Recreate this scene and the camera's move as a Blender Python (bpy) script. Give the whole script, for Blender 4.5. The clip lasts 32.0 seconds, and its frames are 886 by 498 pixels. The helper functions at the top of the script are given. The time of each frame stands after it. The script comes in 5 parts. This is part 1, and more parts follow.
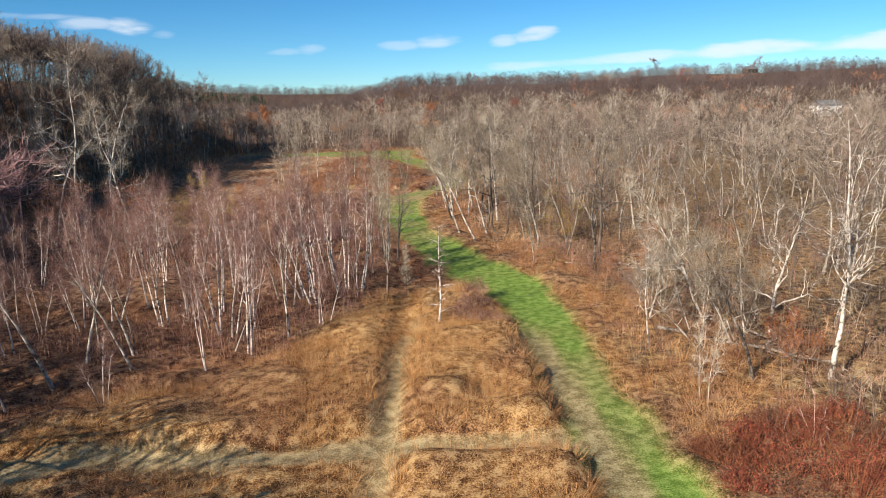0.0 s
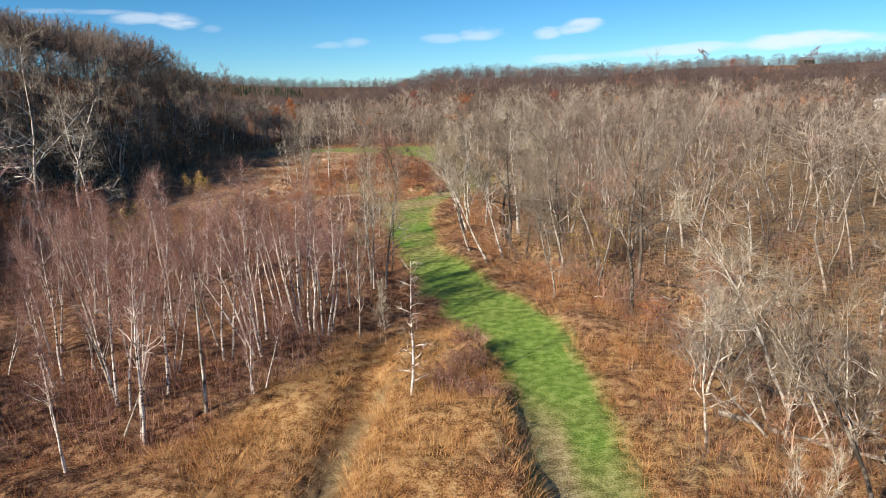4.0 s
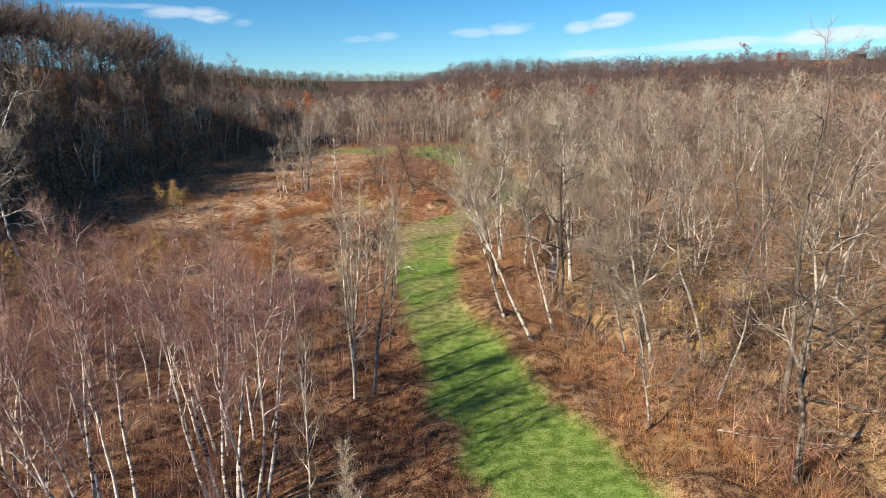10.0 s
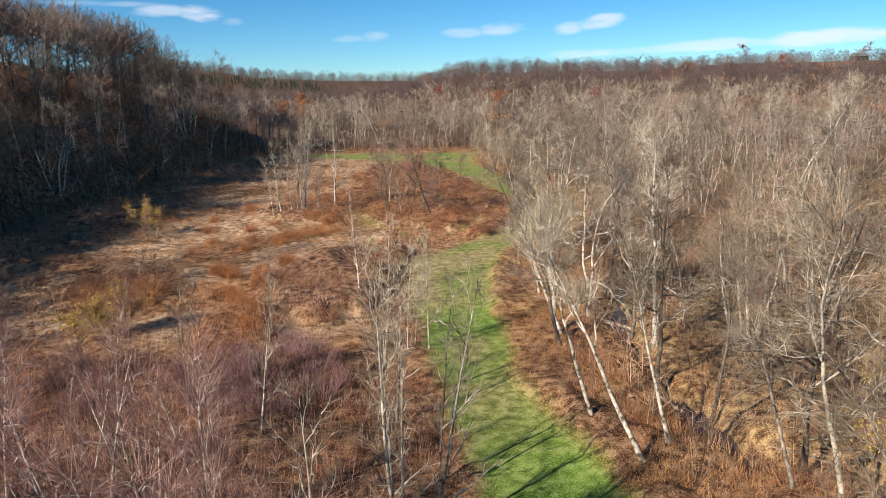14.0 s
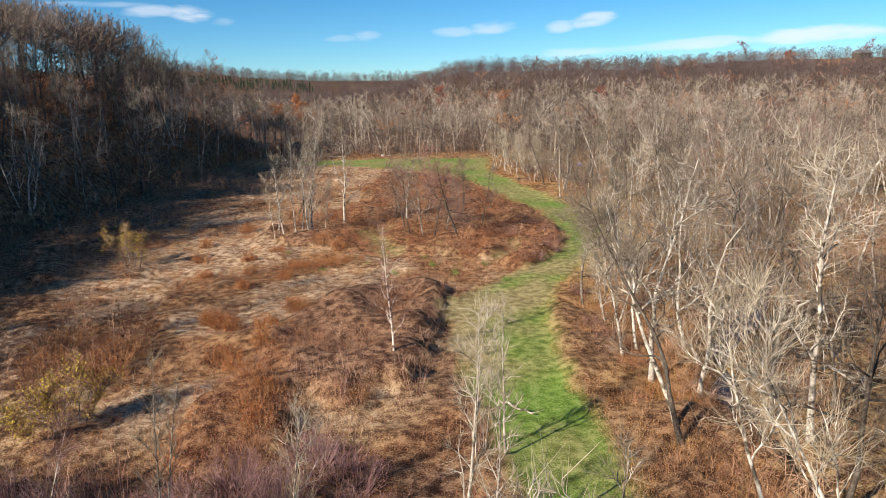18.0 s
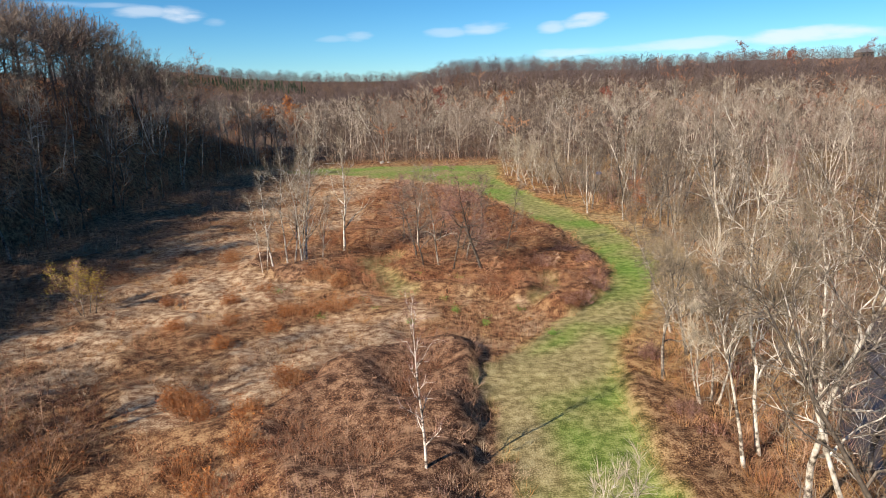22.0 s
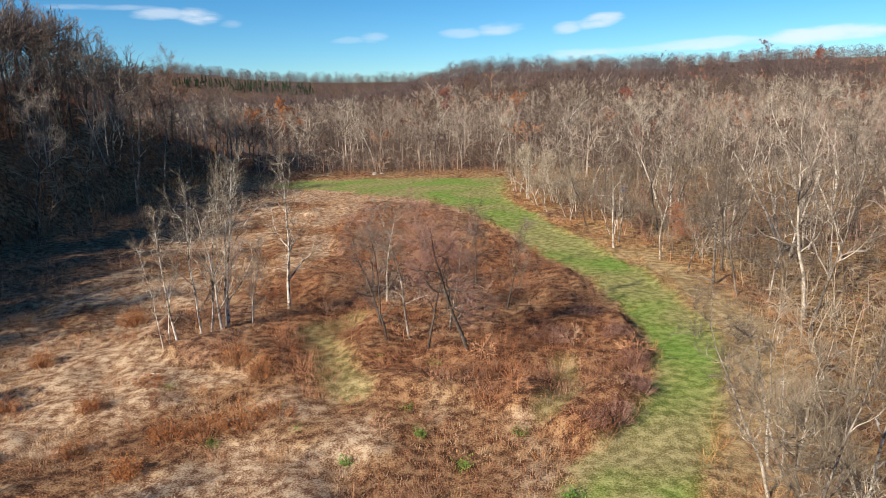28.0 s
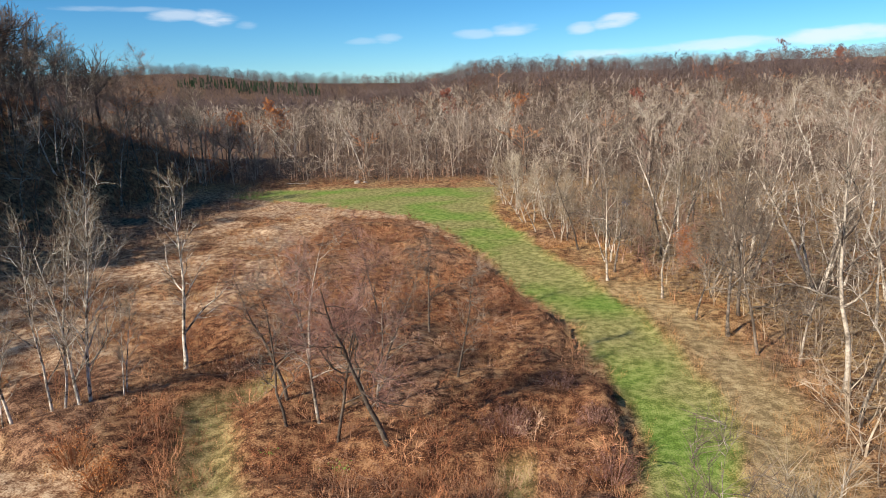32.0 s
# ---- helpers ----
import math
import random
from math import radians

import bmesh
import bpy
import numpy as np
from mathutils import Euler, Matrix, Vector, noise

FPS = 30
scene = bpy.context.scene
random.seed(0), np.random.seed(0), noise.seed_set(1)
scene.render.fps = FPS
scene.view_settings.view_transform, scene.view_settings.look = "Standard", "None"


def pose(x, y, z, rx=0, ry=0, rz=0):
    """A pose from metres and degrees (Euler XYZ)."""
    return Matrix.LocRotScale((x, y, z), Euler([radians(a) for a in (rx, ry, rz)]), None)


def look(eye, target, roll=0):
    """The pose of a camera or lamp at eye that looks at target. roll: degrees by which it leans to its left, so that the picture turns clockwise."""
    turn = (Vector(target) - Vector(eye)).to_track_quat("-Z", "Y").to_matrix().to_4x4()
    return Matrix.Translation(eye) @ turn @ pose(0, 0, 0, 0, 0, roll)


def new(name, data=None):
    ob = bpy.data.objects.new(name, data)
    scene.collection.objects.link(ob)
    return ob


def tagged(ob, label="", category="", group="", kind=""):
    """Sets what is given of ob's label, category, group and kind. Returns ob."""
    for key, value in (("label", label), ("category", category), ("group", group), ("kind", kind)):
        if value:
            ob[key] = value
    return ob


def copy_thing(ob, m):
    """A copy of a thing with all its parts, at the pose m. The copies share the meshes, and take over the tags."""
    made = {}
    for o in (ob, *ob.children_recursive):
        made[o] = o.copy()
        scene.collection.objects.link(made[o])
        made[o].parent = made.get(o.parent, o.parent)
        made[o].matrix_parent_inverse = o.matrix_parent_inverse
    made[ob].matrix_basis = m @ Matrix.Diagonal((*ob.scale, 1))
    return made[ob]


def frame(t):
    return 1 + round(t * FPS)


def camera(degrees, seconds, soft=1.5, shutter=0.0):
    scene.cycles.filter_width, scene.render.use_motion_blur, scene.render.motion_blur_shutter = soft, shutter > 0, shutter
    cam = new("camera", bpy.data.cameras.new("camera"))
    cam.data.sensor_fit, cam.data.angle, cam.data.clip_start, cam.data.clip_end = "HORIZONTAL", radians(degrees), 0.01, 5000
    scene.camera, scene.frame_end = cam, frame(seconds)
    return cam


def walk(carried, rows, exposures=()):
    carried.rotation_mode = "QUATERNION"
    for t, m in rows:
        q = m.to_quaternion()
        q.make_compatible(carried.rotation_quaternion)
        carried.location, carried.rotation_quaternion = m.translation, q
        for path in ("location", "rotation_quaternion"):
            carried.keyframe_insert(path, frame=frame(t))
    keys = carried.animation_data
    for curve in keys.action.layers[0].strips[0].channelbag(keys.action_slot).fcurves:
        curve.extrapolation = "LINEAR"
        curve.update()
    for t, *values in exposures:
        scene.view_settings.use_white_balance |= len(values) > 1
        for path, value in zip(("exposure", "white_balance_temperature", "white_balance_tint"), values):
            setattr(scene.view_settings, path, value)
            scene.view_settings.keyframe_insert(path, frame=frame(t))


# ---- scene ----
cam = camera(65.0, 32.0, soft=0.5)
METRES, EYE, TILT, LEAN, TURN = 107.38, 16.0, 0.0, 0.0, 0.0
ROWS = [
    (0.0, 0.0, 0.0, 0.0, -0.37, -12.33, 1.69),
    (0.5, 0.0044, 0.0158, -0.0005, 0.07, -12.38, 1.71),
    (1.0, 0.0086, 0.0316, -0.001, 0.49, -12.43, 1.71),
    (1.5, 0.0129, 0.0477, -0.0015, 0.92, -12.48, 1.72),
    (2.0, 0.0174, 0.0639, -0.002, 1.37, -12.54, 1.74),
    (2.5, 0.0212, 0.0803, -0.0026, 1.81, -12.59, 1.76),
    (3.0, 0.0247, 0.0963, -0.003, 2.23, -12.66, 1.76),
    (3.5, 0.0282, 0.1121, -0.0033, 2.64, -12.71, 1.76),
    (5.5, 0.038, 0.1763, -0.004, 4.26, -12.98, 1.58),
    (6.0, 0.039, 0.1928, -0.0041, 4.7, -13.03, 1.58),
    (6.5, 0.0394, 0.2096, -0.0041, 5.15, -13.1, 1.55),
    (7.0, 0.0389, 0.226, -0.0041, 5.59, -13.15, 1.52),
    (7.5, 0.038, 0.2428, -0.0043, 5.9, -13.18, 1.51),
    (8.0, 0.0363, 0.2595, -0.0043, 5.9, -13.19, 1.54),
    (8.5, 0.0339, 0.2761, -0.0042, 5.77, -13.19, 1.51),
    (9.0, 0.0309, 0.2929, -0.0042, 5.63, -13.17, 1.5),
    (9.5, 0.027, 0.3092, -0.0043, 5.48, -13.15, 1.49),
    (10.0, 0.0224, 0.3246, -0.0038, 5.34, -13.14, 1.47),
    (10.5, 0.018, 0.3403, -0.0033, 5.26, -13.17, 1.44),
    (11.0, 0.0135, 0.3561, -0.003, 5.15, -13.17, 1.46),
    (11.5, 0.0083, 0.3714, -0.0027, 5.05, -13.16, 1.42),
    (12.0, 0.003, 0.3871, -0.0024, 4.99, -13.15, 1.38),
    (12.5, -0.0028, 0.4026, -0.0016, 4.9, -13.19, 1.31),
    (13.0, -0.0089, 0.418, -0.0011, 4.79, -13.19, 1.33),
    (13.5, -0.015, 0.4338, -0.0011, 4.7, -13.17, 1.27),
    (14.0, -0.0216, 0.4495, -0.0009, 4.61, -13.16, 1.21),
    (14.5, -0.0278, 0.465, -0.0002, 4.52, -13.23, 1.27),
    (16.5, -0.05, 0.5168, 0.0019, 4.16, -13.24, 1.43),
    (17.0, -0.0557, 0.5309, 0.0023, 4.08, -13.25, 1.46),
    (17.5, -0.0612, 0.545, 0.0026, 4.0, -13.25, 1.49),
    (18.0, -0.0663, 0.5592, 0.0028, 3.95, -13.24, 1.51),
    (18.5, -0.0714, 0.5731, 0.0032, 3.88, -13.24, 1.51),
    (19.0, -0.0762, 0.587, 0.004, 3.8, -13.25, 1.53),
    (19.5, -0.0807, 0.6009, 0.0047, 3.71, -13.26, 1.5),
    (20.0, -0.0849, 0.6152, 0.005, 3.64, -13.26, 1.55),
    (20.5, -0.0889, 0.6295, 0.0051, 3.55, -13.26, 1.52),
    (21.0, -0.0922, 0.6444, 0.0053, 3.48, -13.24, 1.54),
    (21.5, -0.0952, 0.6591, 0.0059, 3.4, -13.27, 1.53),
    (22.0, -0.0974, 0.6742, 0.0056, 3.32, -13.22, 1.6),
    (22.5, -0.0993, 0.6882, 0.0056, 3.23, -13.21, 1.62),
    (23.0, -0.1007, 0.7033, 0.0058, 3.15, -13.24, 1.64),
    (23.5, -0.1013, 0.7184, 0.0058, 3.11, -13.24, 1.61),
    (24.0, -0.101, 0.7335, 0.0059, 3.22, -13.26, 1.59),
    (24.5, -0.1001, 0.7486, 0.0058, 3.39, -13.24, 1.65),
    (25.0, -0.0988, 0.7638, 0.0058, 3.55, -13.26, 1.67),
    (25.5, -0.0966, 0.779, 0.0058, 3.71, -13.26, 1.71),
    (27.5, -0.0857, 0.8385, 0.0052, 4.34, -13.19, 1.68),
    (28.0, -0.082, 0.853, 0.005, 4.53, -13.12, 1.71),
    (28.5, -0.0779, 0.8673, 0.0051, 4.67, -13.13, 1.71),
    (29.0, -0.074, 0.8815, 0.0051, 4.81, -13.13, 1.7),
    (29.5, -0.0699, 0.8955, 0.005, 4.95, -13.13, 1.72),
    (30.0, -0.0657, 0.9095, 0.0051, 5.08, -13.14, 1.74),
    (30.5, -0.0613, 0.9238, 0.0047, 5.22, -13.08, 1.78),
    (31.0, -0.0572, 0.9379, 0.0044, 5.36, -13.06, 1.77),
    (31.5, -0.053, 0.952, 0.0041, 5.49, -13.05, 1.77),
    (32.0, -0.0487, 0.9662, 0.0038, 5.62, -13.03, 1.77),
]
walk(cam, [(t, pose(0, 0, EYE, TILT, LEAN, TURN) @ pose(METRES * x, METRES * y, METRES * z, 90 + pitch, roll, yaw)) for t, x, y, z, yaw, pitch, roll in ROWS])


# ---- light and sky ----
SUN_WAY = Vector((0.69, 0.72, -0.53)).normalized()
sun = new("sun", bpy.data.lights.new("sun", "SUN"))
sun.data.energy, sun.data.angle, sun.data.color = 5.0, radians(0.6), (1.0, 0.895, 0.745)
sun.matrix_world = look((0, 0, 120), Vector((0, 0, 120)) + SUN_WAY)
scene.view_settings.exposure = 0.71

world = bpy.data.worlds.new("autumn_sky")
scene.world = world
world.use_nodes = True
wt = world.node_tree
wt.nodes.clear()


def wnode(kind, **values):
    n = wt.nodes.new(kind)
    for key, value in values.items():
        n.inputs[int(key[1:])].default_value = value
    return n


sky = wt.nodes.new("ShaderNodeTexSky")
sky.sky_type, sky.sun_disc = "NISHITA", False
sky.sun_elevation, sky.sun_rotation = radians(28), radians(223.8)
sky.altitude, sky.air_density, sky.dust_density, sky.ozone_density = 2500, 1.0, 0.0, 4.0
rich = wnode("ShaderNodeHueSaturation", _1=1.13, _2=1.0)
clear = wt.nodes.new("ShaderNodeMix")
clear.data_type, clear.blend_type = "RGBA", "MULTIPLY"
clear.inputs["Factor"].default_value, clear.inputs["B"].default_value = 1.0, (0.735, 0.985, 1.07, 1)
wt.links.new(sky.outputs[0], clear.inputs["A"])
wt.links.new(clear.outputs["Result"], rich.inputs["Color"])
way = wt.nodes.new("ShaderNodeTexCoord").outputs["Generated"]
ragged = wnode("ShaderNodeTexNoise", _2=15.0, _3=6.0)
stretch = wt.nodes.new("ShaderNodeMapping")
stretch.inputs["Scale"].default_value = (1.0, 1.0, 4.0)
wt.links.new(way, stretch.inputs[0])
wt.links.new(stretch.outputs[0], ragged.inputs["Vector"])


def wmath(op, a, b=None, c=None):
    n = wt.nodes.new("ShaderNodeMath")
    n.operation = op
    for i, v in enumerate((a, b, c)):
        if v is None:
            continue
        if isinstance(v, (int, float)):
            n.inputs[i].default_value = v
        else:
            wt.links.new(v, n.inputs[i])
    return n.outputs[0]


apart = wt.nodes.new("ShaderNodeSeparateXYZ")
wt.links.new(way, apart.inputs[0])
azimuth = wmath("ARCTAN2", apart.outputs[0], apart.outputs[1])
height = wmath("ARCSINE", apart.outputs[2])
# fair-weather clouds: azimuth, elevation, half width, half height (degrees), slant, weight
CLOUDS = [(-22.8, 5.62, 1.8, 0.75, -0.02, 1.0), (-25.2, 5.8, 2.4, 0.45, -0.02, 0.6), (-29.5, 6.2, 4.0, 0.25, 0.0, 0.35), (-20.6, 5.1, 1.0, 0.35, 0.0, 0.3), (-9.9, 4.05, 1.2, 0.5, 0.06, 0.42), (-11.6, 3.8, 1.6, 0.3, 0.03, 0.25),
          (0.4, 4.3, 2.0, 0.55, 0.06, 0.6), (-3.0, 4.05, 1.7, 0.42, 0.0, 0.4), (7.6, 4.55, 1.9, 0.58, 0.13, 0.85), (5.4, 4.15, 1.3, 0.5, 0.1, 0.6),
          (9.5, 2.35, 6.5, 0.38, 0.03, 0.55), (16.5, 2.6, 5.5, 0.45, 0.03, 0.7), (24.0, 2.8, 6.0, 0.52, 0.02, 0.9), (33.0, 2.9, 7.0, 0.65, 0.01, 0.95), (44.0, 3.3, 9.0, 0.8, 0.02, 0.9)]
cover = None
for az, el, wide, tall, slant, weight in CLOUDS:
    da = wmath("SUBTRACT", azimuth, radians(az))
    de = wmath("SUBTRACT", wmath("SUBTRACT", height, radians(el)), wmath("MULTIPLY", da, slant))
    ra, re = wmath("DIVIDE", da, radians(wide)), wmath("DIVIDE", de, radians(tall))
    rr = wmath("ADD", wmath("MULTIPLY", ra, ra), wmath("MULTIPLY", re, re))
    puff = wmath("MULTIPLY", wmath("SUBTRACT", 1.0, rr), 1.0)
    puff = wmath("ADD", puff, wmath("MULTIPLY", wmath("SUBTRACT", ragged.outputs[0], 0.53), 3.3))
    n = wt.nodes.new("ShaderNodeMapRange")
    n.interpolation_type = "SMOOTHSTEP"
    n.inputs[1].default_value, n.inputs[2].default_value = -0.35, 1.05
    n.inputs[3].default_value, n.inputs[4].default_value = 0.0, weight * 0.8
    wt.links.new(puff, n.inputs[0])
    fade = wmath("MULTIPLY", n.outputs[0], wmath("LESS_THAN", rr, 5.0))
    cover = fade if cover is None else wmath("MAXIMUM", cover, fade)
clouded = wt.nodes.new("ShaderNodeMix")
clouded.data_type = "RGBA"
clouded.inputs["B"].default_value = (8.4, 8.8, 9.4, 1)
wt.links.new(cover, clouded.inputs["Factor"])
wt.links.new(rich.outputs[0], clouded.inputs["A"])
back = wt.nodes.new("ShaderNodeBackground")
back.inputs[1].default_value = 0.069
wt.links.new(clouded.outputs["Result"], back.inputs[0])
wt.links.new(back.outputs[0], wt.nodes.new("ShaderNodeOutputWorld").inputs[0])


# ---- materials ----
def surface(name, dark, mid, light, coarse=0.6, fine=9.0, rough=0.9, bump=0.3, vary="object", amount=0.35, tall=1.0, spec=0.2, low=0.12):
    """A matt natural surface: three tones mixed by a broad noise, a fine noise and a random value of each piece."""
    m = bpy.data.materials.new(name)
    m.use_nodes = True
    t = m.node_tree
    bsdf = t.nodes["Principled BSDF"]
    place = t.nodes.new("ShaderNodeNewGeometry")
    mapped = t.nodes.new("ShaderNodeMapping")
    mapped.inputs["Scale"].default_value = (1, 1, tall)
    t.links.new(place.outputs["Position"], mapped.inputs[0])
    values = []
    for scale, detail in ((coarse, 3.0), (fine, 4.0)):
        n = t.nodes.new("ShaderNodeTexNoise")
        n.inputs["Scale"].default_value, n.inputs["Detail"].default_value = scale, detail
        t.links.new(mapped.outputs[0], n.inputs["Vector"])
        values.append(n.outputs[0])
    if vary == "island":
        chance = place.outputs["Random Per Island"]
    elif vary == "tint":
        a = t.nodes.new("ShaderNodeAttribute")
        a.attribute_name = "tint"
        chance = a.outputs["Fac"]
    else:
        chance = t.nodes.new("ShaderNodeObjectInfo").outputs["Random"]
        if vary == "both":
            # each tree has its own tone, each twig departs a little from it
            blend = t.nodes.new("ShaderNodeMix")
            blend.inputs[0].default_value = 0.3
            t.links.new(chance, blend.inputs[2])
            t.links.new(place.outputs["Random Per Island"], blend.inputs[3])
            chance = blend.outputs[0]
    both = t.nodes.new("ShaderNodeMath")
    both.operation = "ADD"
    t.links.new(values[0], both.inputs[0])
    t.links.new(values[1], both.inputs[1])
    half = t.nodes.new("ShaderNodeMapRange")
    half.inputs[1].default_value, half.inputs[2].default_value = 0.65, 1.35
    t.links.new(both.outputs[0], half.inputs[0])
    mix = t.nodes.new("ShaderNodeMix")
    mix.inputs[0].default_value = amount
    t.links.new(half.outputs[0], mix.inputs[2])
    t.links.new(chance, mix.inputs[3])
    ramp = t.nodes.new("ShaderNodeValToRGB")
    ramp.color_ramp.elements[0].position, ramp.color_ramp.elements[0].color = low, (*dark, 1)
    ramp.color_ramp.elements[1].position, ramp.color_ramp.elements[1].color = 0.88, (*light, 1)
    e = ramp.color_ramp.elements.new(0.5)
    e.color = (*mid, 1)
    t.links.new(mix.outputs[0], ramp.inputs[0])
    t.links.new(ramp.outputs[0], bsdf.inputs["Base Color"])
    bsdf.inputs["Roughness"].default_value = rough
    bsdf.inputs["Specular IOR Level"].default_value = spec
    if bump:
        b = t.nodes.new("ShaderNodeBump")
        b.inputs["Strength"].default_value, b.inputs["Distance"].default_value = bump, 0.03
        t.links.new(values[1], b.inputs["Height"])
        t.links.new(b.outputs[0], bsdf.inputs["Normal"])
    return m


BIRCH = surface("birch_bark", (0.07, 0.05, 0.042), (0.66, 0.56, 0.48), (0.84, 0.77, 0.70), 1.6, 4.0, 0.75, 0.4, amount=0.08, tall=2.6, low=0.27)
PALE = surface("pale_bark", (0.08, 0.063, 0.048), (0.40, 0.34, 0.275), (0.72, 0.65, 0.56), 1.6, 5.0, 0.8, 0.5, amount=0.2, low=0.28)
WHITE_BARK = surface("white_bark", (0.09, 0.07, 0.055), (0.48, 0.42, 0.35), (0.80, 0.735, 0.65), 1.6, 5.0, 0.8, 0.5, amount=0.12, low=0.30)
GREY = surface("grey_bark", (0.045, 0.035, 0.029), (0.21, 0.175, 0.142), (0.62, 0.545, 0.455), 1.3, 6.0, 0.9, 0.7, amount=0.35, low=0.26)
DARK = surface("dark_bark", (0.035, 0.028, 0.024), (0.10, 0.078, 0.062), (0.24, 0.195, 0.155), 0.8, 8.0, 0.9, 0.8, amount=0.3)
TWIG_RED = surface("red_brown_twigs", (0.08, 0.036, 0.03), (0.27, 0.142, 0.115), (0.54, 0.35, 0.285), 0.35, 3.0, 0.85, 0, "island", 0.45)
TWIG_GREY = surface("grey_brown_twigs", (0.05, 0.036, 0.029), (0.145, 0.105, 0.083), (0.31, 0.24, 0.19), 0.2, 3.0, 0.85, 0, "island", 0.45)
TWIG_PALE = surface("pale_twigs", (0.09, 0.065, 0.045), (0.25, 0.19, 0.135), (0.52, 0.43, 0.33), 0.3, 3.0, 0.85, 0, "island", 0.45)
CROWN_GREY = surface("grey_brown_crown", (0.04, 0.030, 0.024), (0.16, 0.12, 0.092), (0.42, 0.345, 0.27), 0.2, 3.0, 0.85, 0, "both", 0.8)
CROWN_PALE = surface("pale_crown", (0.09, 0.068, 0.046), (0.29, 0.228, 0.158), (0.58, 0.50, 0.385), 0.3, 3.0, 0.85, 0, "both", 0.75)
TWIG_PURPLE = surface("purple_brown_twigs", (0.09, 0.045, 0.044), (0.29, 0.16, 0.155), (0.52, 0.34, 0.32), 0.35, 3.0, 0.85, 0, "island", 0.45)
TWIG_ORANGE = surface("orange_brown_stalks", (0.13, 0.05, 0.023), (0.36, 0.165, 0.075), (0.58, 0.33, 0.17), 0.3, 3.0, 0.85, 0, "island", 0.5)
TWIG_RUST = surface("rusty_twigs", (0.10, 0.032, 0.018), (0.25, 0.085, 0.042), (0.40, 0.17, 0.085), 0.3, 3.0, 0.85, 0, "island", 0.45)
WOODS = surface("distant_woods", (0.07, 0.050, 0.040), (0.205, 0.155, 0.122), (0.44, 0.365, 0.295), 0.02, 0.08, 0.9, 0, "tint", 0.85)
HILL_WOODS = surface("hillside_woods", (0.06, 0.042, 0.035), (0.185, 0.137, 0.112), (0.38, 0.30, 0.24), 0.02, 0.2, 0.9, 0, "tint", 0.55)
# dark greyed purple: cloud shadow and distance haze are mixed into this colour
RIDGE_WOODS = surface("ridge_woods", (0.052, 0.037, 0.037), (0.108, 0.079, 0.076), (0.19, 0.143, 0.13), 0.012, 0.08, 0.9, 0, "tint", 0.6)
STRAW = surface("dry_grass", (0.16, 0.066, 0.024), (0.45, 0.222, 0.08), (0.74, 0.48, 0.22), 0.25, 1.6, 0.85, 0, "tint", 0.62)
RUST = surface("rusty_weeds", (0.09, 0.034, 0.02), (0.33, 0.135, 0.066), (0.60, 0.335, 0.185), 0.22, 1.4, 0.9, 0, "tint", 0.62)
BRUSH = surface("brown_brush", (0.08, 0.039, 0.026), (0.30, 0.165, 0.105), (0.60, 0.40, 0.27), 0.25, 1.5, 0.9, 0, "tint", 0.62)
STUBBLE = surface("mown_stubble", (0.19, 0.10, 0.057), (0.44, 0.285, 0.175), (0.70, 0.55, 0.375), 0.18, 1.3, 0.9, 0, "tint", 0.62)
GREEN = surface("mown_grass", (0.095, 0.16, 0.024), (0.18, 0.285, 0.054), (0.32, 0.40, 0.125), 0.3, 2.5, 0.8, 0, "tint", 0.2)
WORN = surface("worn_dry_grass", (0.17, 0.12, 0.055), (0.33, 0.255, 0.125), (0.50, 0.40, 0.225), 0.4, 2.5, 0.85, 0, "tint", 0.25)
SEED = surface("grey_seed_heads", (0.20, 0.13, 0.10), (0.36, 0.25, 0.19), (0.56, 0.45, 0.36), 0.5, 2.0, 0.95, 0, "tint", 0.5)
LEAF_RED = surface("dark_red_leaves", (0.07, 0.016, 0.012), (0.23, 0.05, 0.032), (0.44, 0.15, 0.075), 0.5, 3.0, 0.7, 0, "island", 0.5)
LEAF_GOLD = surface("yellow_leaves", (0.22, 0.14, 0.02), (0.48, 0.34, 0.045), (0.64, 0.52, 0.12), 0.5, 3.0, 0.7, 0, "island", 0.5)
LEAF_ORANGE = surface("orange_brown_leaves", (0.16, 0.045, 0.014), (0.38, 0.12, 0.03), (0.58, 0.25, 0.07), 0.5, 3.0, 0.75, 0, "island", 0.5)
LEAF_GREEN = surface("fresh_green_leaves", (0.06, 0.13, 0.02), (0.14, 0.28, 0.04), (0.26, 0.42, 0.08), 0.5, 3.0, 0.6, 0, "island", 0.5)
TWIG_GREEN = surface("green_stalks", (0.07, 0.11, 0.03), (0.15, 0.22, 0.05), (0.26, 0.32, 0.10), 0.5, 3.0, 0.7, 0, "island", 0.5)
CONIFER = surface("conifer_green", (0.012, 0.03, 0.014), (0.028, 0.06, 0.028), (0.05, 0.09, 0.04), 0.05, 0.4, 0.9, 0, "tint", 0.4)
HOUSE_WHITE = surface("white_siding", (0.62, 0.61, 0.58), (0.75, 0.74, 0.71), (0.82, 0.81, 0.79), 0.5, 4.0, 0.6, 0.1)
HOUSE_ROOF = surface("grey_shingles", (0.09, 0.09, 0.095), (0.15, 0.15, 0.155), (0.22, 0.22, 0.22), 0.5, 4.0, 0.85, 0.2)
GLASS = surface("window_glass", (0.02, 0.025, 0.03), (0.03, 0.035, 0.04), (0.05, 0.06, 0.07), 0.5, 4.0, 0.08, 0, spec=0.5)
BLUE = surface("blue_plastic", (0.02, 0.06, 0.20), (0.03, 0.10, 0.34), (0.06, 0.16, 0.45), 0.5, 6.0, 0.45, 0.05, spec=0.5)
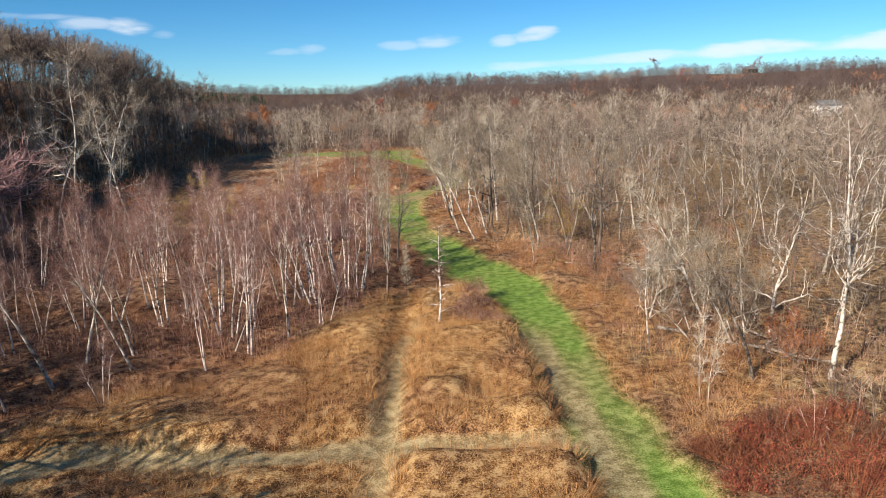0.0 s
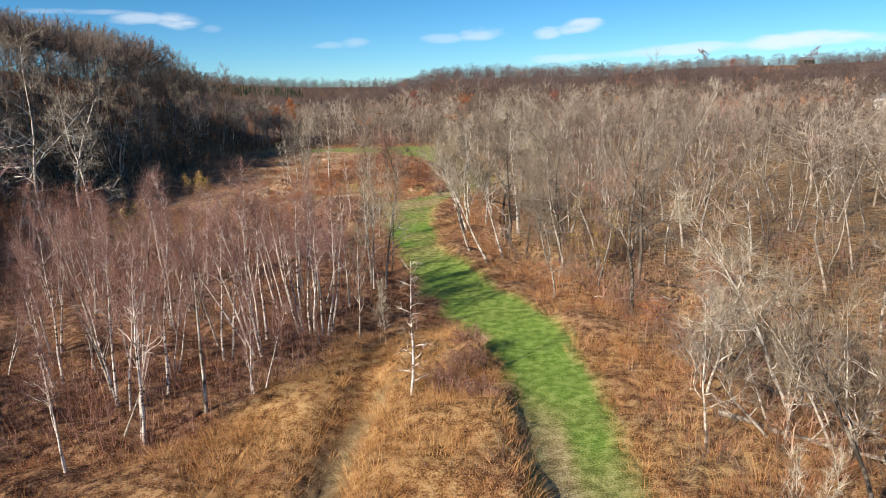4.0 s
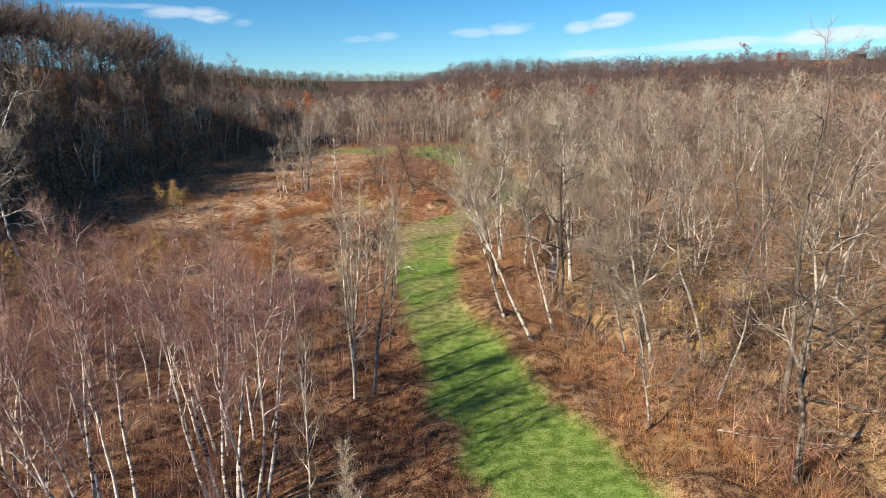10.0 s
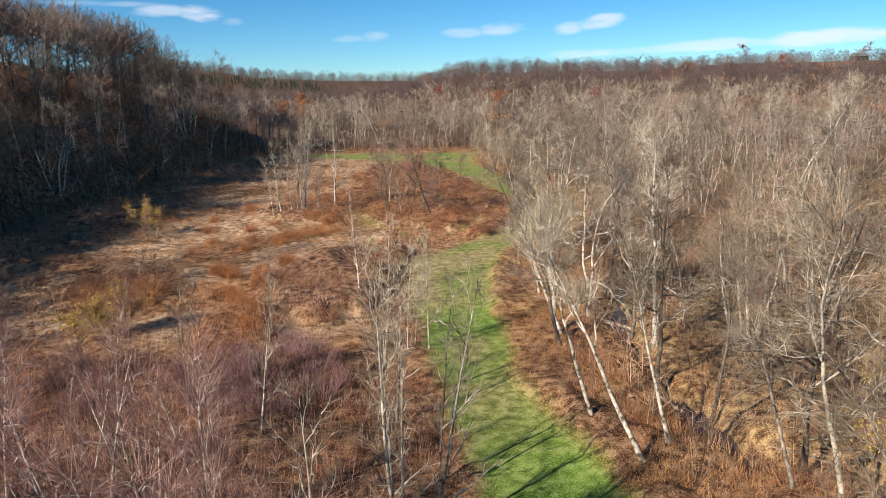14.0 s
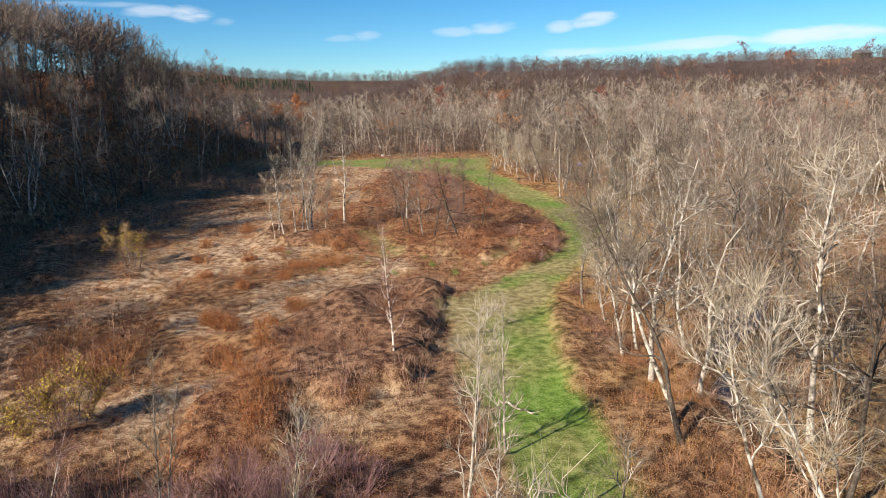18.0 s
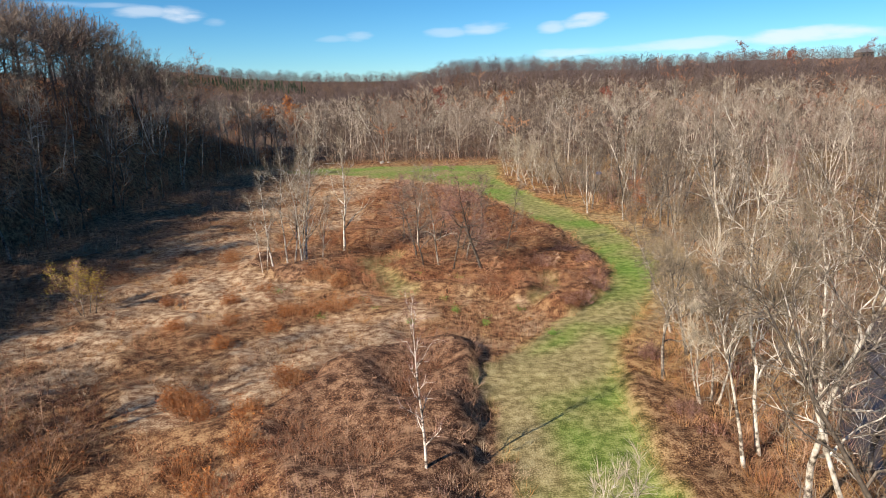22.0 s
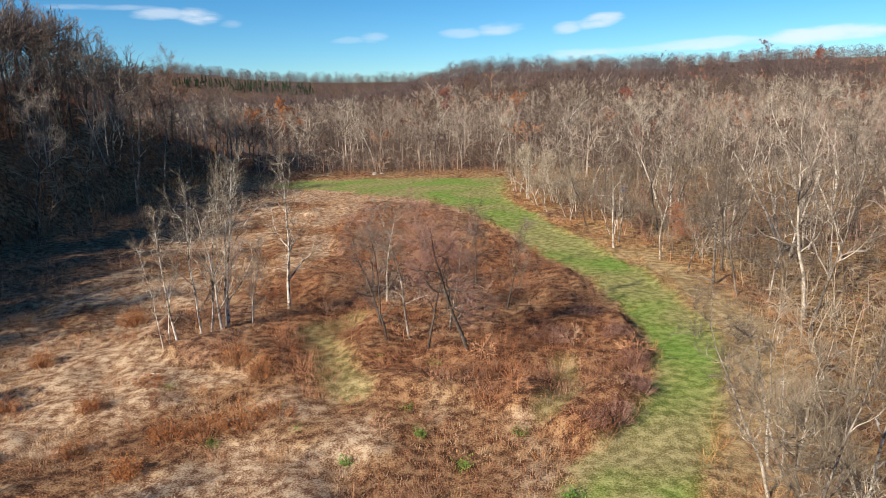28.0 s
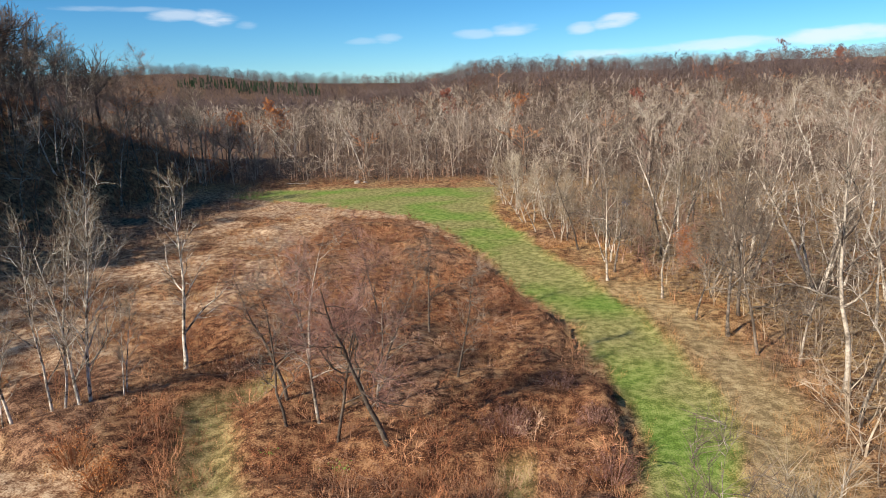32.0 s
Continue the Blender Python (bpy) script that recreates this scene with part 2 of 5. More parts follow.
ROCK = surface("field_stone", (0.25, 0.22, 0.19), (0.42, 0.38, 0.33), (0.62, 0.58, 0.52), 1.5, 9.0, 0.9, 0.6)


# ---- numbers of the land ----
def ease(v, a, b):
    s = np.clip((np.asarray(v, float) - a) / (b - a), 0, 1)
    return s * s * (3 - 2 * s)


LATTICE = np.random.default_rng(5).random((257, 257))


def value_noise(x, y, size, octaves=3):
    """Soft noise between 0 and 1, with lumps of the given size in metres."""
    total, weight, out = 0.0, 1.0, 0.0
    for k in range(octaves):
        ca, sa = math.cos(0.55 + 1.2 * k), math.sin(0.55 + 1.2 * k)
        u = (ca * np.asarray(x, float) + sa * np.asarray(y, float)) / size + 31.7 * k + 90
        v = (ca * np.asarray(y, float) - sa * np.asarray(x, float)) / size + 17.3 * k + 90
        i, j = np.floor(u).astype(int), np.floor(v).astype(int)
        a, b = u - i, v - j
        a, b = a * a * (3 - 2 * a), b * b * (3 - 2 * b)
        i, j, i1, j1 = i % 256, j % 256, (i + 1) % 256, (j + 1) % 256
        out = out + weight * ((LATTICE[i, j] * (1 - a) + LATTICE[i1, j] * a) * (1 - b) + (LATTICE[i, j1] * (1 - a) + LATTICE[i1, j1] * a) * b)
        total, weight, size = total + weight, weight * 0.5, size * 0.5
    return out / total


def off_line(x, y, line):
    """Distance from a bent line."""
    best = np.full(np.shape(x), 1e9)
    for (ax, ay), (bx, by) in zip(line, line[1:]):
        dx, dy = bx - ax, by - ay
        s = np.clip(((x - ax) * dx + (y - ay) * dy) / (dx * dx + dy * dy), 0, 1)
        best = np.minimum(best, np.hypot(x - ax - s * dx, y - ay - s * dy))
    return best


def inside(x, y, ring):
    odd = np.zeros(np.shape(x), bool)
    for (ax, ay), (bx, by) in zip(ring, ring[1:] + ring[:1]):
        if ay != by:
            odd ^= ((ay > y) != (by > y)) & (x < (bx - ax) * (y - ay) / (by - ay) + ax)
    return odd


TRAIL_Y = [10, 27, 35, 43, 50, 56, 62, 67, 73.5, 79, 83, 92, 102, 110, 116, 121, 125, 130, 136, 147, 153, 162, 171, 180, 190, 200, 222]
TRAIL_L = [6.6, 6.1, 5.5, 4.9, 4.2, 2.6, 0.5, -1.4, -2.9, -4.6, -5.8, -7.6, -9.9, -10.9, -8.0, -4.8, -2.6, 0.0, 0.8, -0.7, -2.0, -5.5, -8.3, -12.0, -17.0, -22.0, -30.0]
TRAIL_R = [11.4, 10.4, 9.7, 9.5, 9.5, 9.2, 7.2, 4.8, 2.9, 0.6, -0.9, -2.2, -2.9, -2.7, -1.6, 0.6, 2.4, 4.2, 5.5, 5.1, 4.0, 1.2, -1.2, -4.2, -6.8, -9.0, -11.5]
STREAM = [(40, 18), (31, 27), (24, 36), (20.3, 46), (17.6, 53), (17.0, 62), (16.6, 70), (12.6, 76.4), (9, 77.5), (7.2, 82.5), (6.0, 89), (6.0, 96), (7.6, 104), (10.6, 109), (15, 117), (19, 124), (26, 127), (38, 130), (60, 150)]
SIDE_TRACK = [(-3.6, 12), (-3.2, 22), (-3.1, 30), (-3.1, 42), (-2.0, 47.5), (0.6, 52.5), (3.5, 57)]
CROSS_PATH = [(-34, 25.5), (-20, 28), (-15.7, 29.8), (-10.2, 29.0), (-3.5, 29.7), (5.5, 29.6)]
RING_PATH = [(-17.2, 127.0), (-18.6, 129.6), (-20.0, 133), (-21.8, 136.2), (-19.5, 139.5)]
GAP_PATH = [(-6.6, 124.6), (-5.0, 127.6), (-5.2, 131)]
ISLAND = [(-4.4, 121.6), (-9.0, 125.3), (-13, 126.6), (-20, 128.2), (-27, 130), (-33, 134), (-33, 141), (-27, 148), (-26, 160), (-29, 176), (-28, 188), (-20, 190), (-13, 178), (-6.7, 162), (-1.9, 148), (-0.4, 136), (-1.0, 129)]
RUST_BED = [(-23, 105), (-20.6, 106.5), (-19.4, 102), (-17.6, 96), (-17, 88), (-21, 86), (-22.8, 92), (-21.4, 99)]
WEED_BED = [(-11.3, 97.2), (-11.2, 107), (-11.5, 116.8), (-14, 115.2), (-20, 110), (-21.5, 102), (-18.5, 96), (-14.5, 92)]


def foot(y):
    """Where the wooded hill begins."""
    return np.interp(y, [-200, 0, 40, 70, 100, 190], [-42, -48, -54, -58, -62, -67])


def hill(x, y):
    up = np.maximum(foot(y) - x, 0)
    return (25 * (1 - np.exp(-up / 22.0)) + 2 * ease(up, 30, 90)) * (0.5 + 0.5 * ease(y, 20, 95)) * (1 - ease(y, 212, 280)) * ease(y, -420, -300)


def land(x, y):
    """Height of the ground."""
    x, y = np.asarray(x, float), np.asarray(y, float)
    z = hill(x, y)
    crest = 25 * (0.72 + 0.56 * value_noise(x + 40, y, 170, 2))
    z = z + crest * ease(y, 350, 640) * ease(x, -110, -20) + crest * ease(y, 520, 860) * (1 - ease(x, -110, -20))
    z = z + 12 * ease(-x, 180, 420) * ease(y, 250, 500) - 10 * ease(y, 780, 1200)
    z = z + 5 * ease(y, 300, 800) * (value_noise(x, y, 140, 2) - 0.5) * 2
    near = 1 - ease(np.hypot(x + 5, y - 110), 160, 260)
    z = z + near * (0.5 * (value_noise(x, y, 14, 3) - 0.5) + 0.14 * (value_noise(x, y, 2.1, 1) - 0.5))
    wide = 0.42 + 0.5 * ease(y, 102, 107) * (1 - ease(y, 128, 140))
    z = z - (0.5 + 0.4 * ease(y, 70, 78) + 0.3 * ease(y, 102, 107)) * (1 - ease((off_line(x, y, STREAM) + 2.4 * (value_noise(x, y, 5.0, 1) - 0.5)) / wide, 0.4, 2.8))
    z = z - 0.16 * (1 - ease(off_line(x, y, SIDE_TRACK), 0.2, 0.8))
    return z


def trail(x, y):
    left, right = np.interp(y, TRAIL_Y, TRAIL_L), np.interp(y, TRAIL_Y, TRAIL_R)
    wave = 1.3 * (value_noise(x, y, 3.2, 2) - 0.5)
    ribbon = ease(x - left + wave, -0.15, 0.35) * ease(right - x + wave, -0.3, 0.7) * (1 - ease(y, 205, 212))
    lower = np.interp(x, [-52, -34, -20, -12], [213, 203, 194, 181]) + 3 * wave
    band = ease(y - lower, 0, 1.5) * ease(221 + 2 * wave - y, 0, 1.5) * ease(x, -54, -49) * ease(-7 - x, 0, 3)
    return np.maximum(ribbon, band)


def covers(x, y):
    """Weights of the ground covers: green mown grass, pale worn path, stubble, straw, rusty weeds, brown brush, leaf
    litter, and the painted shade of the woodland floor.
    """
    x, y = np.asarray(x, float), np.asarray(y, float)
    n1, n2 = value_noise(x, y, 9, 3), value_noise(x + 300, y, 3.5, 3)
    xw, yw = x + 5 * (value_noise(x, y + 500, 5, 3) - 0.5), y + 5 * (value_noise(x + 500, y, 5, 3) - 0.5)
    left, right = np.interp(y, TRAIL_Y, TRAIL_L), np.interp(y, TRAIL_Y, TRAIL_R)
    green = trail(x, y)
    # the pale wheel line and worn, drier stretches of the trail
    n3 = value_noise(x, y + 200, 5.5, 3)
    worn = green * np.maximum((1 - ease(np.abs(x - left - 1.2), 0.5, 1.5)) * (1 - ease(y, 42, 50)) * 0.9, ease(n3 + 0.06 * ease(y, 84, 92) + 0.04 * ease(y, 100, 125), 0.32, 0.76) * (0.5 - 0.38 * ease(y, 46, 50) * (1 - ease(y, 72, 84)) + 0.15 * ease(y, 86, 94) + 0.2 * ease(y, 100, 112) - 0.25 * ease(y, 118, 128)))
    worn = np.maximum(worn, 0.9 * green * (1 - ease(x - left + 2.5 * (n1 - 0.5), 0.8, 3.4)) * ease(y, 94, 100) * (1 - ease(y, 122, 127)))
    worn = np.maximum(worn, 1 - ease(off_line(x, y, CROSS_PATH), 0.55, 1.1))
    worn = np.maximum(worn, 1 - ease(off_line(x, y, SIDE_TRACK), 0.3, 0.65))
    ring = np.maximum(1 - ease(off_line(x, y, RING_PATH), 0.8, 1.5), 1 - ease(off_line(x, y, GAP_PATH), 0.4, 0.9))
    strip = ease(x, -26, -20) * ease(left + 0.5 - x, 0, 1) * ease(y, 112 - 0.1 * x, 114 - 0.1 * x) * (1 - ease(y, 124, 128))
    green = np.maximum(green, 0.35 * ring)
    worn = np.maximum(worn, 0.42 * ring)
    verge = ease(x - right, -0.3, 0.6) * (1 - ease(x - right + 4 * (n2 - 0.5), 2.5, 6)) * ease(y, 112, 124) * (1 - ease(y, 150, 175))
    worn = np.maximum(worn, 0.75 * verge * (1 - green))
    free = 1 - np.maximum(green, worn)
    isle = np.maximum(inside(xw, yw, ISLAND), inside(x, y, ISLAND) & (x - left > -3)) * 1.0
    bed = np.where(x > -13, inside(x, y, WEED_BED), inside(xw, yw, WEED_BED)) * 1.0
    west = (1 - ease(x, -14, -9)) * ease(x, -62, -50)
    stub = west * ease(y - 0.1 * (x + 15) + 6 * (n1 - 0.5), 86, 91) * (1 - ease(y, 216, 222)) * (1 - isle) * (1 - bed)
    stub = np.maximum(stub, strip) * free
    front = np.interp(x, [-40, -21.6, -12.9, -8.9, -5, 0], [22, 30, 36, 45, 53, 58]) + 4 * (n2 - 0.5)
    straw = ease(y, 12, 18) * (1 - ease(y - front, -1, 2)) * (x < right)
    margin = (1 - ease(x - right, 3 + 5 * n1, 8 + 5 * n1)) * (x > left) * (1 - ease(y, 200, 225))
    straw = np.maximum(straw, margin * np.maximum(0.75 * ease(n2, 0.38, 0.52), 1 - ease(x - right, 0.6, 1.8)))
    straw = np.maximum(straw, 0.4 * isle * ease(n2, 0.56, 0.66)) * free
    # thicket ground leans to the dark rust tone, which carries its shade
    thicket = (x < left) * ease(x, -60, -46) * ease(y - front, -1, 2) * (1 - stub) * (y < 130) * free
    # the hill's shade on the field, laid in as darker brush instead of stubble
    hill_shade = (1 - ease(x, -50, -42)) * ease(x, -75, -60) * ease(y, 40, 80) * (1 - ease(y, 200, 225)) * free
    rust = free * np.maximum.reduce([1.0 * inside(xw, yw, RUST_BED), isle * ease(n1, 0.36, 0.5), 0.5 * bed * ease(n2, 0.5, 0.62), 0.9 * thicket * ease(n1, 0.28, 0.46), stub * ease(0.5 * n1 + 0.5 * n2, 0.52, 0.62) * 0.75,
                                     straw * ease(n1, 0.5, 0.66) * 0.7, margin * ease(n3, 0.48, 0.6) * 0.55 * ease(x - right, 0.5, 1.5), 0.8 * ease(foot(y) + 4 - x, 0, 8) * (y < 270) * (x > -260), 0.7 * ease(n2, 0.4, 0.55) * ease(yw, 219, 222) * (1 - ease(yw, 230, 240)) * (x > -52) * (x < 0)])
    brush = free * np.maximum.reduce([isle * (1 - ease(n1, 0.36, 0.5)), bed, thicket * (1 - 0.7 * ease(n1, 0.28, 0.46)), 0.75 * hill_shade, 0.7 * margin * (1 - ease(n1, 0.42, 0.55))])
    stub = stub * (1 - np.maximum(rust, 0.7 * hill_shade))
    straw = straw * (1 - rust * 0.8)
    litter = np.clip(free - np.maximum.reduce([stub, straw, rust, brush]), 0, 1)
    # shade under the woods, put into the ground colour as a darker floor
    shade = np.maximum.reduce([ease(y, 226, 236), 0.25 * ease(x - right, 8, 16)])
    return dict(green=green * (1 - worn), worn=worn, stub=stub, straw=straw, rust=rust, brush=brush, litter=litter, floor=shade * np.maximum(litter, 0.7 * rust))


def thatch(x, y):
    """Height of the matted dead stalks that stand in beds beside the mown paths."""
    x, y = np.asarray(x, float), np.asarray(y, float)
    left = np.interp(y, TRAIL_Y, TRAIL_L)
    front = np.interp(x, [-40, -21.6, -12.9, -8.9, -5, 0], [22, 30, 36, 45, 53, 58])
    near = ease(x, -2.35, -1.9) * ease(left - 0.2 - x, 0, 0.5) * ease(y, 30.7, 31.3) * (1 - ease(y, 54, 57))
    south = ease(x, -2.35, -1.9) * ease(left - 0.2 - x, 0, 0.5) * ease(y, 15, 20) * (1 - ease(y, 28.0, 28.6))
    meadow_ = ease(-3.95 - x, 0, 0.5) * ease(y - np.interp(x, [-20, -10, -3], [29.4, 30.4, 30.8]), 0, 0.7) * (1 - ease(y - front, 0, 4))
    beds = np.maximum.reduce([1.5 * near, 1.3 * south, 1.1 * meadow_, 1.0 * inside(x, y, ISLAND) * (1 - np.maximum(1 - ease(off_line(x, y, RING_PATH), 0.8, 1.6), 1 - ease(off_line(x, y, GAP_PATH), 0.5, 1.1))), 1.25 * inside(x, y, WEED_BED), 1.2 * inside(x, y, RUST_BED)])
    return beds * (0.18 + 0.55 * value_noise(x + 40, y, 2.6, 1))


def mesh_of(name, verts, tris, material, tint=None, smooth=False):
    """A mesh from arrays of corners and triangles."""
    verts, tris = np.asarray(verts, np.float32), np.asarray(tris, np.int32)
    me = bpy.data.meshes.new(name)
    me.vertices.add(len(verts))
    me.vertices.foreach_set("co", verts.ravel())
    me.loops.add(tris.size)
    me.loops.foreach_set("vertex_index", tris.ravel())
    me.polygons.add(len(tris))
    me.polygons.foreach_set("loop_start", np.arange(len(tris), dtype=np.int32) * tris.shape[1])
    me.update(calc_edges=True)
    if tint is not None:
        me.attributes.new("tint", "FLOAT", "POINT").data.foreach_set("value", np.asarray(tint, np.float32))
    me.polygons.foreach_set("use_smooth", np.full(len(tris), smooth))
    me.materials.append(material)
    return me


# ---- ground ----
def grown(start, step, factor, end):
    out, v = [], start
    while abs(v) < end:
        step *= factor
        v += math.copysign(step, end) if start >= 0 else -step
        out.append(v)
    return out


xs = np.array(grown(-62, 0.9, 1.10, 3200)[::-1] + list(np.arange(-62, 44.1, 0.68)) + grown(44, 0.9, 1.10, 3200))
ys = np.array([18 - d for d in grown(0, 0.9, 1.14, 1500)[::-1]] + list(np.arange(18, 236, 0.68)) + grown(236, 0.9, 1.08, 3600))
gx, gy = np.meshgrid(xs, ys)
gz = land(gx, gy)
w = covers(gx, gy)
# tussocks and hollows under the taller covers
gz = gz + thatch(gx, gy) * np.clip(1.7 * (w["straw"] + w["rust"] + w["brush"]), 0, 1) + (0.42 * w["straw"] + 0.50 * w["rust"] + 0.48 * w["brush"] + 0.30 * w["stub"]) * 1.5 * (value_noise(gx + 70, gy, 2.3, 1) - 0.3) + (0.5 * w["stub"] + 0.35 * w["rust"] + 0.3 * w["brush"]) * (np.maximum(value_noise(gx, gy + 60, 1.7, 1), 0.45) - 0.6)
rows_, cols_ = gx.shape
idx = np.arange(rows_ * cols_).reshape(rows_, cols_)
quads = np.stack([idx[:-1, :-1], idx[:-1, 1:], idx[1:, 1:], idx[1:, :-1]], -1).reshape(-1, 4)

gm = bpy.data.materials.new("valley_ground")
gm.use_nodes = True
gt = gm.node_tree
geo = gt.nodes.new("ShaderNodeNewGeometry")


def ground_noise(scale, detail=4.0):
    n = gt.nodes.new("ShaderNodeTexNoise")
    n.inputs["Scale"].default_value, n.inputs["Detail"].default_value = scale, detail
    gt.links.new(geo.outputs["Position"], n.inputs["Vector"])
    return n.outputs[0]


broad, middle, small = ground_noise(0.22), ground_noise(1.7), ground_noise(11.0, 5.0)
speckle = gt.nodes.new("ShaderNodeMath")
speckle.operation = "MULTIPLY_ADD"
gt.links.new(small, speckle.inputs[0])
speckle.inputs[1].default_value = 0.9
gt.links.new(middle, speckle.inputs[2])
tone = gt.nodes.new("ShaderNodeMapRange")
tone.inputs[1].default_value, tone.inputs[2].default_value = 0.70, 1.2
gt.links.new(speckle.outputs[0], tone.inputs[0])


def tones(dark, mid, light):
    r = gt.nodes.new("ShaderNodeValToRGB")
    r.color_ramp.elements[0].position, r.color_ramp.elements[0].color = 0.15, (*dark, 1)
    r.color_ramp.elements[1].position, r.color_ramp.elements[1].color = 0.85, (*light, 1)
    r.color_ramp.elements.new(0.5).color = (*mid, 1)
    gt.links.new(tone.outputs[0], r.inputs[0])
    return r.outputs[0]


ground_colour = tones((0.075, 0.042, 0.022), (0.265, 0.158, 0.078), (0.52, 0.37, 0.18))
for key, three in (("stub", ((0.14, 0.068, 0.038), (0.36, 0.225, 0.135), (0.62, 0.47, 0.315))), ("straw", ((0.09, 0.042, 0.017), (0.30, 0.155, 0.06), (0.56, 0.37, 0.17))),
                   # rust and brush: dead litter, darkened for the shade among the stalks
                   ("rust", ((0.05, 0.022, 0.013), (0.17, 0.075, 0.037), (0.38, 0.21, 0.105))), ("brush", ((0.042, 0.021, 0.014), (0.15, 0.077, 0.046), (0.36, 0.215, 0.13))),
                   # floor: litter tones darkened to stand for tree shade
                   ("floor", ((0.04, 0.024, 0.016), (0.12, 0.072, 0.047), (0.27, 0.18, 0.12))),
                   ("worn", ((0.22, 0.16, 0.08), (0.35, 0.265, 0.135), (0.50, 0.40, 0.225))), ("green", ((0.10, 0.165, 0.026), (0.16, 0.26, 0.046), (0.26, 0.345, 0.09)))):
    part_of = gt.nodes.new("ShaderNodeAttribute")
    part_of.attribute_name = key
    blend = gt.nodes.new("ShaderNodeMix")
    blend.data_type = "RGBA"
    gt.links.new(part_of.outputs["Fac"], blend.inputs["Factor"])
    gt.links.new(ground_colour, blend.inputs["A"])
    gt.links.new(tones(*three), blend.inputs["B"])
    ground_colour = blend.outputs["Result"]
gb = gt.nodes["Principled BSDF"]
gb.inputs["Roughness"].default_value, gb.inputs["Specular IOR Level"].default_value = 0.95, 0.1
gt.links.new(ground_colour, gb.inputs["Base Color"])
lumps = gt.nodes.new("ShaderNodeBump")
lumps.inputs["Strength"].default_value, lumps.inputs["Distance"].default_value = 0.8, 0.06
gt.links.new(speckle.outputs[0], lumps.inputs["Height"])
gt.links.new(lumps.outputs[0], gb.inputs["Normal"])
me = mesh_of("ground", np.stack([gx, gy, gz], -1).reshape(-1, 3), quads, gm, smooth=True)
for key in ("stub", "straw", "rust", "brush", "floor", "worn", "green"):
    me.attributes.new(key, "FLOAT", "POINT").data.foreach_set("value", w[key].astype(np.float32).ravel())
tagged(new("ground", me), "valley floor of autumn meadow, mown green trail and leaf litter", "ground", kind="structure")

# ---- stream ----
wm = bpy.data.materials.new("stream_water")
wm.use_nodes = True
wb = wm.node_tree.nodes["Principled BSDF"]
wb.inputs["Base Color"].default_value, wb.inputs["Roughness"].default_value = (0.10, 0.072, 0.045, 1), 0.2
ripple = wm.node_tree.nodes.new("ShaderNodeTexNoise")
ripple.inputs["Scale"].default_value = 4.0
rb = wm.node_tree.nodes.new("ShaderNodeBump")
rb.inputs["Strength"].default_value, rb.inputs["Distance"].default_value = 0.5, 0.04
wm.node_tree.links.new(ripple.outputs[0], rb.inputs["Height"])
wm.node_tree.links.new(rb.outputs[0], wb.inputs["Normal"])
sv, sf = [], []
for i, (px, py) in enumerate(STREAM):
    ax, ay = STREAM[max(i - 1, 0)]
    bx, by = STREAM[min(i + 1, len(STREAM) - 1)]
    side = Vector((by - ay, ax - bx)).normalized() * 3.6
    sv += [(px - side.x, py - side.y, -0.86), (px + side.x, py + side.y, -0.86)]
    if i:
        k = 2 * i
        sf.append((k - 2, k - 1, k + 1, k))
tagged(new("water", mesh_of("water", sv, sf, wm)), "shallow brown woodland stream reflecting the blue sky", "stream", kind="structure")


# ---- how trees grow ----
def tube(pts, radii, sides):
    pts, radii = np.asarray(pts), np.asarray(radii)
    way_ = np.gradient(pts, axis=0)
    way_ /= np.linalg.norm(way_, axis=1)[:, None] + 1e-9
    ref = np.array([0.31, 0.95, 0.05]) if abs(way_[0, 2]) > 0.5 else np.array([0.05, 0.1, 1.0])
    a = np.cross(way_, ref)
    a /= np.linalg.norm(a, axis=1)[:, None] + 1e-9
    b = np.cross(way_, a)
    ang = np.arange(sides) * 2 * np.pi / sides
    v = pts[:, None] + radii[:, None, None] * (a[:, None] * np.cos(ang)[None, :, None] + b[:, None] * np.sin(ang)[None, :, None])
    n = len(pts)
    k = np.arange(n * sides).reshape(n, sides)
    k1 = np.roll(k, -1, axis=1)
    f = np.concatenate([np.stack([k[:-1], k1[:-1], k1[1:]], -1).reshape(-1, 3), np.stack([k[:-1], k1[1:], k[1:]], -1).reshape(-1, 3)])
    return v.reshape(-1, 3), f


def spikes(p0, p1, r):
    """Many tapering three-sided twigs at once."""
    p0, p1, r = np.asarray(p0), np.asarray(p1), np.asarray(r)
    d = p1 - p0
    d = d / (np.linalg.norm(d, axis=1)[:, None] + 1e-9)
    a = np.cross(d, np.array([0.37, 0.55, 0.75]))
    a /= np.linalg.norm(a, axis=1)[:, None] + 1e-9
    b = np.cross(d, a)
    v = np.stack([p0 + r[:, None] * a, p0 + r[:, None] * (-0.5 * a + 0.87 * b), p0 + r[:, None] * (-0.5 * a - 0.87 * b), p1], 1)
    k = np.arange(len(p0))[:, None] * 4
    f = np.stack([k + [0, 1, 3], k + [1, 2, 3], k + [2, 0, 3]], 1).reshape(-1, 3)
    return v.reshape(-1, 3), f


def slivers(p0, p1, r, seed=0):
    """Many fine flat twigs at once, each turned its own way."""
    p0, p1 = np.asarray(p0), np.asarray(p1)
    a = np.cross(p1 - p0, np.random.default_rng(seed + len(p0)).normal(0, 1, p0.shape))
    a *= (0.9 * np.asarray(r) / (np.linalg.norm(a, axis=1) + 1e-9))[:, None]
    return np.stack([p0 - a, p0 + a, p1], 1).reshape(-1, 3), np.arange(3 * len(p0)).reshape(-1, 3)


